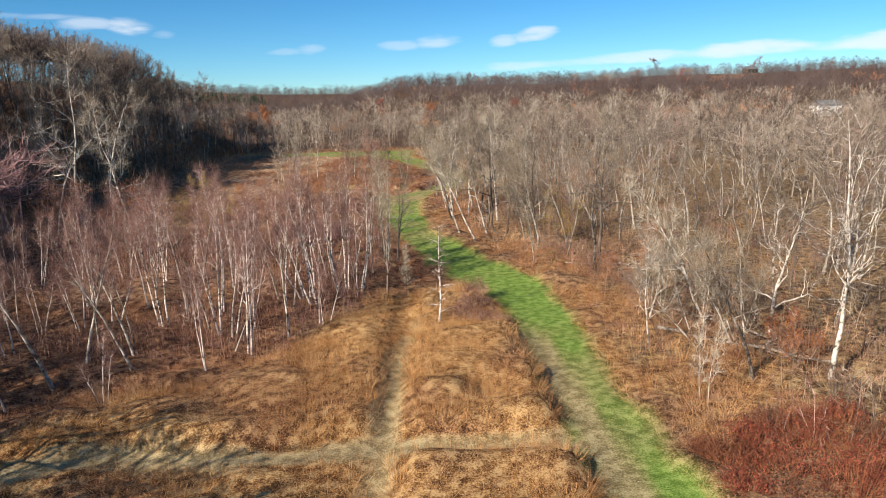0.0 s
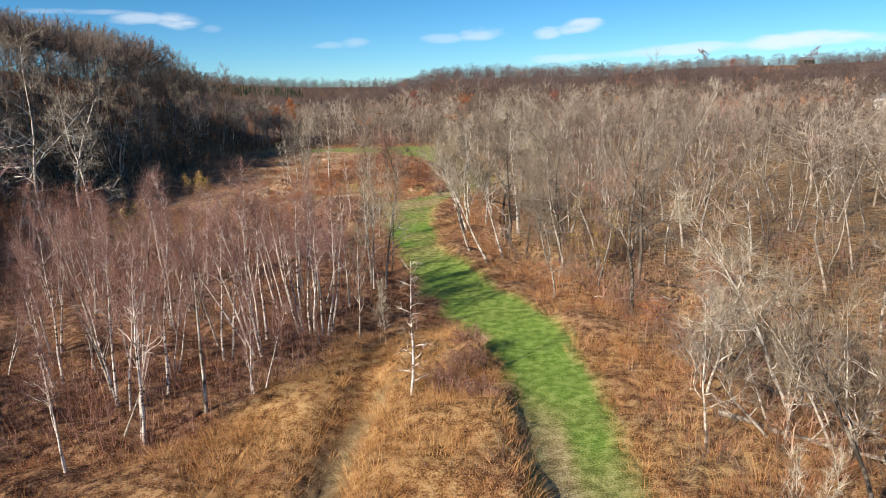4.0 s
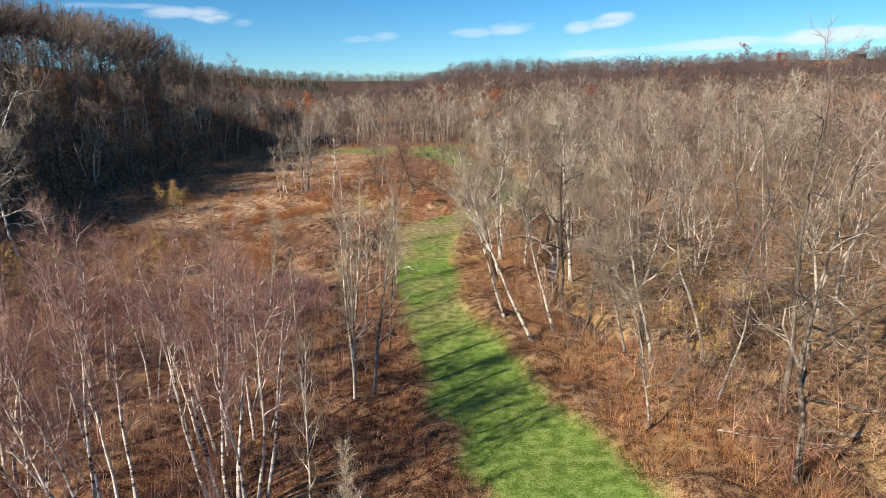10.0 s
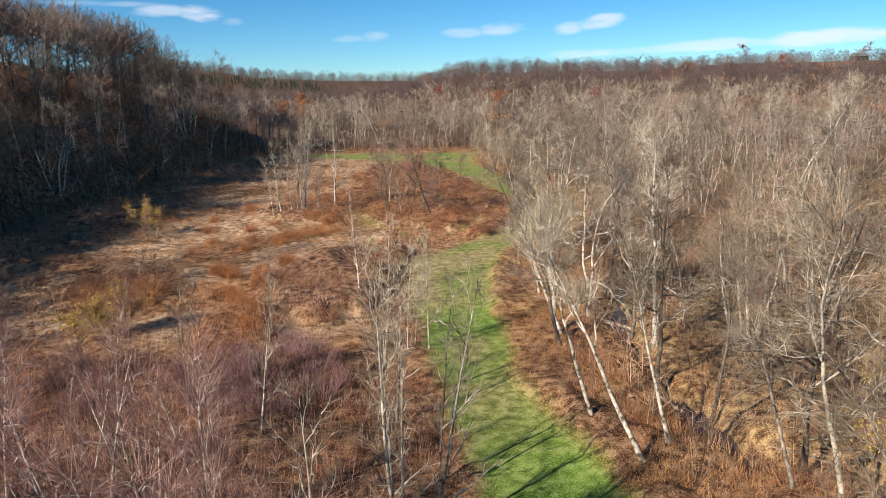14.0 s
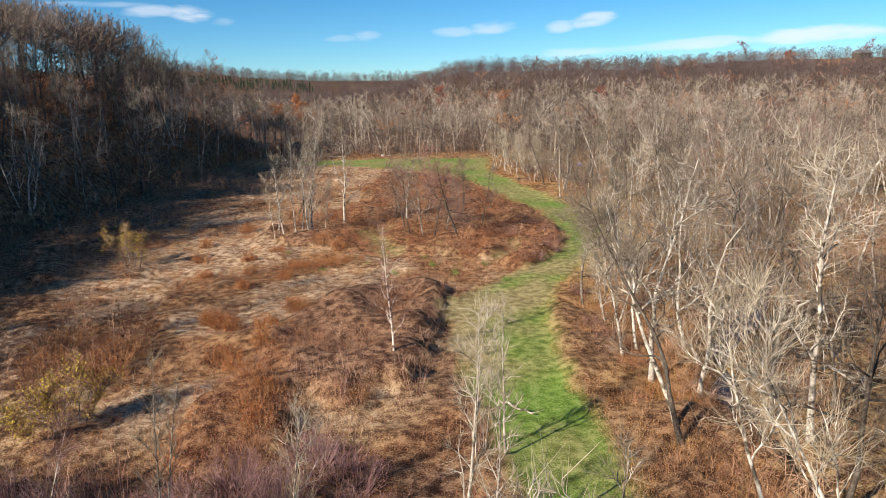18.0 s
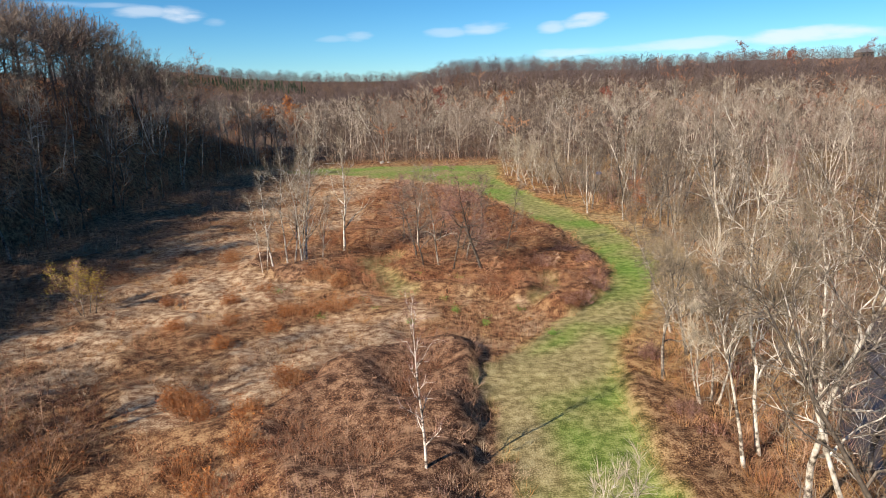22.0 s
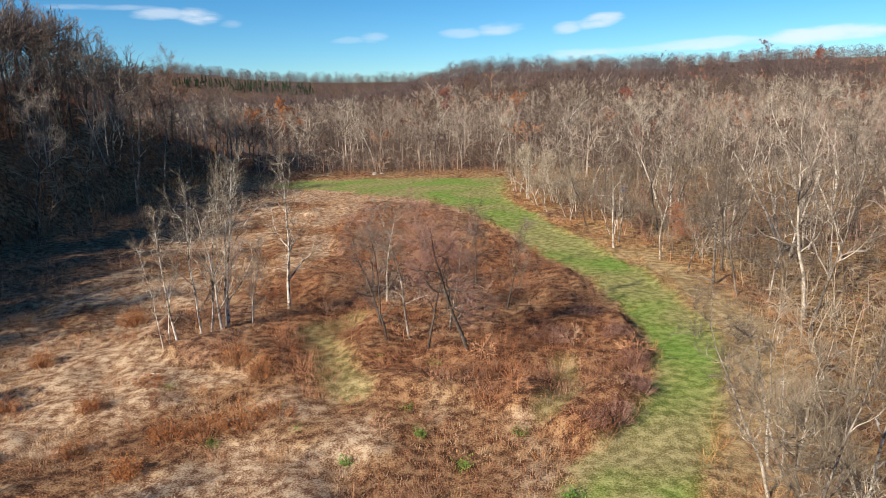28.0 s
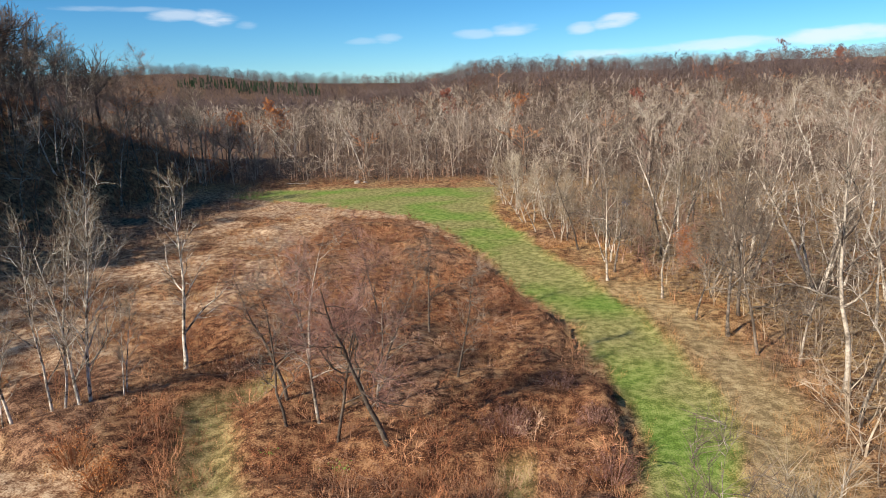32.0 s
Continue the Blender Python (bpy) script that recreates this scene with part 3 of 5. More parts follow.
def leaves(rng, centres, size, spread):
    """Small three-cornered leaves scattered round the given places."""
    n = len(centres)
    c = np.asarray(centres) + rng.normal(0, spread, (n, 3))
    a, b = rng.normal(0, 1, (n, 3)), rng.normal(0, 1, (n, 3))
    a *= (size * rng.uniform(0.6, 1.3, n) / np.linalg.norm(a, axis=1))[:, None]
    b *= (size * rng.uniform(0.5, 1.0, n) / np.linalg.norm(b, axis=1))[:, None]
    v = np.stack([c, c + a + 0.5 * b, c + a * 1.1 - 0.4 * b, ], 1).reshape(-1, 3)
    return v, np.arange(3 * n).reshape(-1, 3)


def joined(pieces):
    vs, fs, n = [], [], 0
    for v, f in pieces:
        vs.append(v)
        fs.append(f + n)
        n += len(v)
    return np.concatenate(vs), np.concatenate(fs)


def bent(rng, p, d, length, n, up, wob):
    pts, p, d = [np.array(p, float)], np.array(p, float), np.array(d, float)
    for _ in range(n):
        d = d + rng.normal(0, wob, 3) + np.array([0, 0, up])
        d /= np.linalg.norm(d)
        p = p + d * length / n
        pts.append(p)
    return np.array(pts)


def turned(rng, d, spread):
    """A way that leaves d at about the given angle."""
    s = rng.normal(0, 1, 3)
    s -= d * np.dot(s, d)
    s /= np.linalg.norm(s) + 1e-9
    a = spread * rng.uniform(0.7, 1.3)
    return d * math.cos(a) + s * math.sin(a)


# stems, spread of stems, girth, limbs, first limb, limb angles, limb length, rise, branches, twigs, twig length, twig girth, wobble, forked top
STYLES = {
    "birch": dict(fork=0, stems=3, spread=0.20, girth=0.0118, limbs=13, first=0.46, angle=(0.35, 0.75), reach=0.22, rise=0.10, branches=3, twigs=16, twig=1.0, fine=0.0048, wob=0.05),
    "sapling": dict(fork=0, stems=1, spread=0.03, girth=0.009, limbs=16, first=0.24, angle=(0.45, 0.85), reach=0.22, rise=0.10, branches=3, twigs=5, twig=0.55, fine=0.006, wob=0.03),
    "snag": dict(fork=0, stems=1, spread=0.02, girth=0.0125, limbs=22, first=0.18, angle=(0.9, 1.5), reach=0.17, rise=-0.01, branches=2, twigs=5, twig=0.45, fine=0.008, wob=0.04),
    "ash": dict(fork=2, stems=1, spread=0.05, girth=0.0105, limbs=14, first=0.26, angle=(0.45, 1.2), reach=0.36, rise=0.07, branches=5, twigs=4, twig=0.85, fine=0.0075, wob=0.095),
    "sycamore": dict(fork=2, stems=1, spread=0.05, girth=0.0108, limbs=13, first=0.22, angle=(0.5, 1.15), reach=0.35, rise=0.07, branches=5, twigs=4, twig=0.85, fine=0.008, wob=0.10),
    "leaning": dict(fork=2, stems=1, spread=0.0, girth=0.013, limbs=9, first=0.5, angle=(0.35, 0.9), reach=0.34, rise=0.12, branches=6, twigs=5, twig=0.8, fine=0.009, wob=0.05),
    "oak": dict(fork=3, stems=1, spread=0.04, girth=0.014, limbs=15, first=0.25, angle=(0.8, 1.4), reach=0.33, rise=0.01, branches=5, twigs=6, twig=0.8, fine=0.008, wob=0.12),
    "pole": dict(fork=1, stems=1, spread=0.05, girth=0.0085, limbs=9, first=0.45, angle=(0.4, 0.9), reach=0.22, rise=0.08, branches=4, twigs=6, twig=0.7, fine=0.008, wob=0.05),
    "aspen": dict(fork=0, stems=1, spread=0.16, girth=0.0125, limbs=15, first=0.20, angle=(0.35, 0.85), reach=0.36, rise=0.12, branches=5, twigs=4, twig=0.8, fine=0.0065, wob=0.05),
    "forest": dict(fork=1, stems=1, spread=0.05, girth=0.0105, limbs=15, first=0.40, angle=(0.6, 1.25), reach=0.30, rise=0.05, branches=6, twigs=6, twig=0.6, fine=0.010, wob=0.06),
    "bushy": dict(fork=1, stems=4, spread=0.46, girth=0.0145, limbs=9, first=0.22, angle=(0.35, 0.8), reach=0.34, rise=0.10, branches=6, twigs=6, twig=0.9, fine=0.009, wob=0.07),
    "oakling": dict(fork=1, stems=1, spread=0.06, girth=0.0115, limbs=14, first=0.26, angle=(0.5, 1.15), reach=0.32, rise=0.05, branches=4, twigs=3, twig=0.75, fine=0.0075, wob=0.09),
}


def wood(seed, h, style, lean=(0, 0), coarse=1.0, stems=0, full=1.0):
    """Stems and limbs as lists of tubes, and the twigs of one tree standing at the origin."""
    st = STYLES[style]
    rng = np.random.default_rng(seed)
    trunk, limbs, t0, t1, tr = [], [], [], [], []
    count = stems or st["stems"]
    start_az = rng.uniform(0, 6.28)
    for s in range(count):
        hh = h * (1.0 if s == 0 else rng.uniform(0.68, 0.98))
        az = start_az + 6.28 * s / count + rng.normal(0, 0.4)
        sp = st["spread"] * rng.uniform(0.6, 1.2) * (0.35 if s == 0 and count > 1 else 1)
        d = np.array([lean[0] / h + sp * math.cos(az), lean[1] / h + sp * math.sin(az), 1.0])
        length = hh * np.linalg.norm(d)
        d /= np.linalg.norm(d)
        base = np.array([0.12 * count * math.cos(az), 0.12 * count * math.sin(az), -0.25]) if count > 1 else np.array([0, 0, -0.25])
        pts = bent(rng, base, d, length, 9, 0.012 if count > 1 else 0.0, st["wob"])
        r0 = st["girth"] * h * (1.0 if count == 1 else 0.75) * rng.uniform(0.85, 1.15)
        radii = r0 * (1 - 0.90 * np.linspace(0, 1, 10) ** 0.85)
        radii[0] *= 1.35
        trunk.append(tube(pts, radii, 7))
        n_l = st["limbs"] if s == 0 else max(3, int(st["limbs"] * 0.7))
        for k in range(n_l):
            f = st["first"] + (0.98 - st["first"]) * ((k + rng.uniform(0.1, 0.9)) / n_l) ** 0.85
            j = min(int(f * 9), 8)
            p = pts[j] + (pts[j + 1] - pts[j]) * (f * 9 - j)
            tilt = st["angle"][1] + (st["angle"][0] - st["angle"][1]) * f
            tilt *= rng.uniform(0.8, 1.2)
            a = 2.4 * k + rng.normal(0, 0.5)
            way_ = (pts[j + 1] - pts[j]) / np.linalg.norm(pts[j + 1] - pts[j])
            d2 = way_ * math.cos(tilt) + np.array([math.cos(a), math.sin(a), 0.0]) * math.sin(tilt)
            d2 /= np.linalg.norm(d2)
            ll = st["reach"] * hh * rng.uniform(0.6, 1.25) * (1.15 - 0.65 * f)
            r1 = min(np.interp(f, np.linspace(0, 1, 10), radii) * 0.68, 0.0165 * ll + 0.013)
            lp = bent(rng, p, d2, ll, 6, st["rise"] * 0.7, 0.9 * st["wob"] + (0.08 if style in ("aspen", "sapling", "pole") else 0.27 if style in ("sycamore", "ash", "oak") else 0.20))
            sub0, sub1, subr = [], [], []
            pieces = [tube(lp, r1 * np.array([1, 0.85, 0.7, 0.56, 0.43, 0.3, 0.16]), 3 if coarse > 1 or style == "birch" else 4)]
            ends = [(lp, ll, 3)]
            for b in range(max(2, int((st["branches"] + 1) * full))):
                g = rng.uniform(0.18, 0.95)
                i = min(int(g * 6), 5)
                q = lp[i] + (lp[i + 1] - lp[i]) * (g * 6 - i)
                dd = (lp[i + 1] - lp[i]) / np.linalg.norm(lp[i + 1] - lp[i])
                bl = ll * rng.uniform(0.28, 0.55) * (1.1 - 0.4 * g)
                bp = bent(rng, q, turned(rng, dd, 0.75), bl, 3, st["rise"], 0.32)
                pieces.append(tube(bp, max(r1 * 0.42, 0.012) * np.array([1, 0.75, 0.5, 0.25]), 3))
                ends.append((bp, bl, st["twigs"]))
                if st["fork"]:
                    for _ in range(max(1, int(st["fork"] * full + 0.4))):
                        g = rng.uniform(0.25, 1.0) * 3
                        i = min(int(g), 2)
                        seg = bp[i + 1] - bp[i]
                        sp_ = bent(rng, bp[i] + seg * (g - i), turned(rng, seg / np.linalg.norm(seg), 0.7), bl * rng.uniform(0.35, 0.65), 2, st["rise"], 0.3)
                        sub0.extend([sp_[0], sp_[1]])
                        sub1.extend([sp_[1] + (sp_[1] - sp_[0]) * 0.2, sp_[2]])
                        subr.extend([max(0.011, r1 * 0.2) * coarse, max(0.008, r1 * 0.14) * coarse])
                        ends.append((sp_, bl * 0.5, max(2, st["twigs"] // 2)))
            for bp, bl, many in ends:
                m = int(many * (1.0 if style in ("birch", "bushy", "snag") else 2.0))
                g = rng.uniform(0.15, 1.0, m) * (len(bp) - 1)
                i = np.minimum(g.astype(int), len(bp) - 2)
                seg = bp[i + 1] - bp[i]
                q = bp[i] + seg * (g - i)[:, None]
                seg = seg / np.linalg.norm(seg, axis=1)[:, None]
                s_ = rng.normal(0, 1, (m, 3))
                s_ -= seg * (s_ * seg).sum(1)[:, None]
                s_ /= np.linalg.norm(s_, axis=1)[:, None] + 1e-9
                a_ = (0.6 * rng.uniform(0.7, 1.3, m))[:, None]
                dd = seg * np.cos(a_) + s_ * np.sin(a_)
                dd[:, 2] += st["rise"] * 2
                t0.append(q)
                t1.append(q + dd * (st["twig"] * rng.uniform(0.5, 1.4, m) * min(1.2, 0.3 + h / 12))[:, None])
                tr.append(st["fine"] * coarse * rng.uniform(0.7, 1.3, m))
            if sub0:
                pieces.append(spikes(sub0, sub1, subr))
            limbs.append(joined(pieces))
    return trunk, limbs, (np.concatenate(t0), np.concatenate(t1), np.concatenate(tr))


def part(name, verts, tris, material, parent, label="", smooth=False):
    ob = new(name, mesh_of(name, verts, tris, material, smooth=smooth))
    ob.parent = parent
    return tagged(ob, label)


def tree(name, label, x, y, h, style, bark, twig, seed, lean=(0, 0), stems=0, group="", coarse=1.0, limb_parts=True, leaf=None, thin=1.0, full=1.0):
    """One tree, with its stems, limbs and twigs as parts."""
    ob = new(name)
    ob.empty_display_size = 0.3
    ob.location = (x, y, float(land(x, y)))
    trunk, limbs, (a, b, r) = wood(seed, h, style, lean, coarse, stems, full)
    if thin < 1:
        keep = np.random.default_rng(seed + 3).random(len(a)) < thin
        a, b, r = a[keep], b[keep], r[keep]
    for v, f in trunk:
        part("trunk" if len(trunk) == 1 else "stem", v, f, bark, ob, smooth=True)
    if limb_parts:
        for v, f in limbs:
            part("limb", v, f, bark, ob)
    else:
        tagged(part("branchwork", *joined(limbs), bark, ob), kind="stuff")
    tagged(part("crown", *slivers(a, b, r), {TWIG_GREY: CROWN_GREY, TWIG_PALE: CROWN_PALE}.get(twig, twig), ob), kind="stuff")
    if leaf:
        rng = np.random.default_rng(seed + 7)
        mat_, many, size, low = leaf
        pick = rng.integers(0, len(b), many)
        spots = (a + (b - a) * rng.uniform(0.3, 1, (len(a), 1)))[pick]
        spots = spots[spots[:, 2] > low * h]
        tagged(part("foliage", *leaves(rng, spots, size, 0.12), mat_, ob), kind="stuff")
    return tagged(ob, label, "tree", group)


def scattered(rng, x0, x1, y0, y1, gap, keep):
    """Places on a shaken grid that keep() lets stand."""
    gx_, gy_ = np.meshgrid(np.arange(x0, x1, gap), np.arange(y0, y1, gap))
    p = np.stack([gx_.ravel(), gy_.ravel()], 1) + rng.uniform(-0.46, 0.46, (gx_.size, 2)) * gap
    return p[keep(p[:, 0], p[:, 1])]


# ---- trees that stand out, one by one: x, y, height, lean x, lean y, stems ----
BIRCHES = [(-8.7, 58.2, 9.8, -0.9, 0, 4), (-7.2, 57.4, 9.6, 0.6, 0, 3), (-10.0, 52.6, 10.8, -1.6, 0.4, 3), (-13.6, 47.4, 9.0, 0.3, 0, 1), (-15.6, 46.0, 9.4, -0.8, 0, 2),
           (-14.6, 45.6, 8.6, 1.0, 0, 2), (-11.3, 54.9, 9.8, -2.2, 0, 3), (-10.7, 55.6, 9.0, 1.0, 0, 1), (-10.3, 62.0, 9.6, 0.4, 0, 3), (-8.8, 62.4, 9.6, 0.8, 0, 2)]
BIRCHES_BACK = [(-11.6, 62.2, 9.4, -2.2, 0, 2), (-17.6, 52.0, 9.0, 0.5, 0, 3), (-20.6, 48.8, 9.6, -0.5, 0, 3), (-23.0, 52.8, 9.0, 0.6, 0, 2), (-18.2, 58.6, 9.4, -0.4, 0, 3),
                (-15.4, 66.0, 8.6, 0.2, 0, 3), (-19.8, 68.4, 8.2, 0.5, 0, 2), (-25.4, 61.0, 9.0, -0.4, 0, 3), (-29.0, 55.2, 9.2, 0.5, 0, 3), (-14.0, 72.0, 7.4, 0.3, 0, 2)]
for i, (x, y, h, lx, ly, n) in enumerate(BIRCHES + BIRCHES_BACK):
    tree("birch_tree", "slender grey birch with peeling pinkish-white stems and bare red-brown twigs" if n > 1 else "single white birch stem with bare red-brown twigs in brown brush",
         x, y, h, "birch", BIRCH, TWIG_RED, 100 + i, (lx, ly), n, "birches of the thicket")
SAPLINGS = [(-4.6, 67.4, 10.8, 0, 0), (-5.9, 69.0, 10.6, -0.5, 0), (-5.4, 66.4, 9.2, 0.3, 0.2), (-4.9, 74.0, 9.2, 0.1, 0), (-6.5, 62.2, 9.4, 0.3, 0), (-4.8, 56.2, 7.8, 0.2, 0), (-3.1, 55.2, 4.4, 0, 0),
            (-8.4, 80.2, 9.6, 0.3, 0), (-7.4, 79.0, 8.2, 0.4, 0), (-18.1, 79.8, 8.0, 0.4, 0), (-7.8, 88.0, 7.0, 0, 0), (-6.7, 88.2, 7.2, 0, 0), (-6.4, 71.2, 9.4, 0.1, 0), (-13.4, 76.8, 7.8, 0.2, 0)]
for i, (x, y, h, lx, ly) in enumerate(SAPLINGS):
    tree("young_tree", "thin straw-pale sapling with upright bare branches beside the mown trail", x, y, h, "sapling", PALE if i % 3 else GREY, TWIG_PALE, 150 + i, (lx, ly), 2 if i in (6, 10, 9) else 0, "saplings along the trail")
SNAGS = [(-0.5, 46.3, 7.7, -0.3, 0)]
for i, (x, y, h, lx, ly) in enumerate(SNAGS):
    tree("dead_birch", "dead standing white birch with short broken side branches", x, y, h, "snag", BIRCH, TWIG_PALE, 170 + i, (lx, ly))
tree("young_birch", "slender white birch with fine red-brown twigs in the weed bed", -13.1, 98.4, 8.6, "sapling", BIRCH, TWIG_RED, 171, (-0.3, 0))
LEANERS = [(2.2, 79.3, 9.6, -3.4, 0.2), (3.9, 75.8, 10.2, -3.9, 0.3), (5.2, 77.2, 9.0, -2.2, 0.5), (1.6, 91.0, 11.2, -3.4, 0.5), (0.7, 100.6, 8.6, -1.4, 0)]
for i, (x, y, h, lx, ly) in enumerate(LEANERS):
    tree("leaning_tree", "pale-barked tree leaning out of the stream bank over the trail", x, y, h, "leaning", WHITE_BARK, TWIG_PALE, 180 + i, (lx, ly), group="leaning trees on the bank")
SYCAMORES = [(21.5, 36.4, 14.6, 1.6, 0), (18.1, 45.5, 10.5, -4.2, 0), (20.4, 41.6, 11.2, 0.3, 0), (14.6, 47.4, 7.8, -0.8, 0), (13.0, 42.3, 7.1, -0.5, 0), (1.7, 101.6, 12.6, -3.0, 0.3), (1.5, 96.6, 13.6, -1.4, 0), (4.6, 101.4, 12.0, -1.4, 0),
             (3.7, 95.1, 11.0, -0.8, 0), (7.3, 90.2, 14.0, -0.3, 0), (26.5, 45.0, 13.0, 0.5, 0)]
for i, (x, y, h, lx, ly) in enumerate(SYCAMORES):
    tree("sycamore_tree", "tall bare sycamore with mottled whitish trunk and crooked limbs", x, y, h, "sycamore", WHITE_BARK, TWIG_PALE if i % 2 else TWIG_GREY, 200 + i, (lx, ly), group="sycamores by the stream")
ASHES = [(8.6, 64.8, 8.6, -0.8, 0), (13.6, 60.6, 14.6, -1.2, 0), (13.4, 73.4, 13.2, -1.6, 0), (15.3, 66.9, 15.4, -1.0, 0), (10.3, 75.7, 13.2, -1.0, 0), (6.2, 92.6, 13.6, 0, 0), (7.2, 79.1, 10.9, -0.3, 0), (9.1, 73.4, 9.6, -1.0, 0),
         (7.5, 95.8, 14.0, -0.6, 0), (9.9, 93.7, 9.6, -0.6, 0), (6.3, 84.4, 13.0, -0.6, 0), (5.9, 100.5, 13.2, -0.4, 0), (-0.5, 109.7, 9.7, -1.5, 0), (1.4, 89.5, 12.5, -1.5, 0), (18.9, 83.9, 14.3, -0.8, 0), (10.2, 72.1, 12.6, -2.0, 0)]
ASHES_NORTH = [(7.3, 151.4, 9.2, -0.5, 0), (9.5, 145.2, 10.3, -0.9, 0), (6.1, 156.6, 10.4, -0.6, 0), (2.6, 161.7, 10.3, -0.5, 0), (1.2, 172.6, 9.3, -0.9, 0), (-2.7, 181.3, 8.7, -0.6, 0), (11.5, 144.2, 9.0, 0.4, 0), (3.6, 164.8, 8.8, -1.2, 0),
               (1.8, 113.4, 8.4, -1.0, 0), (1.9, 117.6, 8.6, -1.4, 0), (8.7, 148.6, 12.0, 0, 0), (10.4, 152.0, 13.0, 0, 0), (12.3, 139.9, 15.4, 0.6, 0), (11.2, 136.2, 12.5, 0, 0)]
for i, (x, y, h, lx, ly) in enumerate(ASHES + ASHES_NORTH):
    dark = i % 7 in (3, 6)
    tree("ash_tree", "bare grey-brown hardwood with ascending branches at the edge of the woods" if not dark else "dark-barked bare hardwood with a wide fan of branches",
         x, y, h, "ash", DARK if dark else GREY, TWIG_GREY if i % 3 else TWIG_PALE, 230 + i, (lx, ly), group="hardwoods along the stream")
tree("small_tree", "small bare tree in the orange grass", 13.5, 34.0, 4.6, "sapling", PALE, TWIG_PALE, 262, (-0.2, 0), 2)
BUSHY = [(3.2, 119.8, 7.6, -0.8, 0), (4.4, 115.2, 8.2, 0, 0), (1.0, 106.8, 6.4, -0.6, 0), (-0.2, 176.8, 7.2, -0.4, 0), (3.8, 168.4, 7.6, 0, 0), (-3.4, 186.6, 7.4, 0, 0), (-1.0, 190.2, 8.0, 0, 0), (-4.6, 194.0, 7.6, 0, 0), (-6.2, 201.0, 7.2, 0, 0), (16.6, 43.6, 6.6, -1.2, 0), (18.9, 42.0, 7.0, -1.0, 0), (16.2, 50.4, 7.4, -0.4, 0)]
for i, (x, y, h, lx, ly) in enumerate(BUSHY):
    tree("bushy_tree", "low many-stemmed grey willow with a dense haze of bare twigs", x, y, h, "bushy", PALE, TWIG_PALE, 270 + i, (lx, ly), group="willows at the trail's edge")
tree("oak_tree", "crooked dark oak with a torn limb in rusty brush", -10.8, 131.9, 9.9, "oak", DARK, TWIG_RED, 300, (-1.4, 0), leaf=(LEAF_ORANGE, 700, 0.06, 0.3))
ISLE = [(-14.8, 134.6, 9.6, -0.6, 0), (-13.5, 132.5, 9.0, -0.3, 0), (-16.1, 133.6, 8.6, -0.8, 0), (-12.4, 136.8, 8.6, 0.2, 0), (-8.6, 140.0, 7.4, 0.3, 0), (-17.2, 136.4, 9.2, -0.4, 0), (-17.6, 141.8, 8.5, -0.2, 0), (-15.6, 143.4, 8.0, 0.2, 0), (-13.0, 141.0, 7.6, 0.3, 0), (-19.6, 147.0, 7.8, 0, 0), (-11.0, 147.5, 7.4, 0.2, 0), (-15.2, 152.0, 7.6, 0, 0)]
for i, (x, y, h, lx, ly) in enumerate(ISLE):
    tree("slim_oak", "slim dark-stemmed young oak with sparse rusty twigs", x, y, h, "oakling", DARK if i % 3 else GREY, TWIG_RED if i % 2 else TWIG_GREY, 310 + i, (lx, ly), group="young trees of the island")
CLUMP = [(-28.0, 135.6, 11.7, -0.2, 0, 3), (-29.9, 133.0, 9.4, -1.0, 0, 1), (-25.2, 141.4, 11.0, 0, 0, 1), (-28.9, 134.8, 11.2, 0.9, 0, 2), (-30.8, 133.0, 7.6, 0.2, 0, 2), (-26.4, 136.8, 7.0, 0.8, 0, 2)]
for i, (x, y, h, lx, ly, n) in enumerate(CLUMP):
    tree("aspen_tree", "white-stemmed aspen with straw-coloured upright twigs in the open field", x, y, h, "aspen" if i in (0, 2, 3) else "sapling", WHITE_BARK, TWIG_PALE, 330 + i, (lx, ly), n, "aspens in the field")
EDGE = [(-55.4, 88.0, 20.0, -2.0, 0), (-50.2, 90.0, 21.0, 2.0, 0), (-47.0, 90.0, 22.5, -1.5, 0), (-43.6, 91.4, 18.5, -2.0, 0), (-41.6, 92.4, 18.0, 0.0, 0), (-58.6, 92.0, 18.0, 1.0, 0)]
for i, (x, y, h, lx, ly) in enumerate(EDGE):
    tree("tall_sycamore", "tall white-limbed sycamore at the foot of the wooded hill", x, y, h, "sycamore", WHITE_BARK, TWIG_PALE, 340 + i, (lx, ly), group="sycamores at the hill's foot", coarse=1.3)
tree("lone_oak", "tall oak with brown leaves still in its high crown", -77, 233, 17.0, "ash", DARK, TWIG_GREY, 350, coarse=2.2, leaf=(LEAF_ORANGE, 2600, 0.15, 0.4))
for i, (x, y, h) in enumerate([(-24, 12, 9.5), (-19.5, 14.5, 9), (-30, 16, 10), (-14, 11, 8.5), (-36, 24, 10), (-27, 20, 9), (-33, 30, 9)]):
    tree("birch_tree", "slender grey birch with peeling pinkish-white stems and bare red-brown twigs", x, y, h, "birch", BIRCH, TWIG_RED, 360 + i, (0, 0), 3, "birches of the thicket")
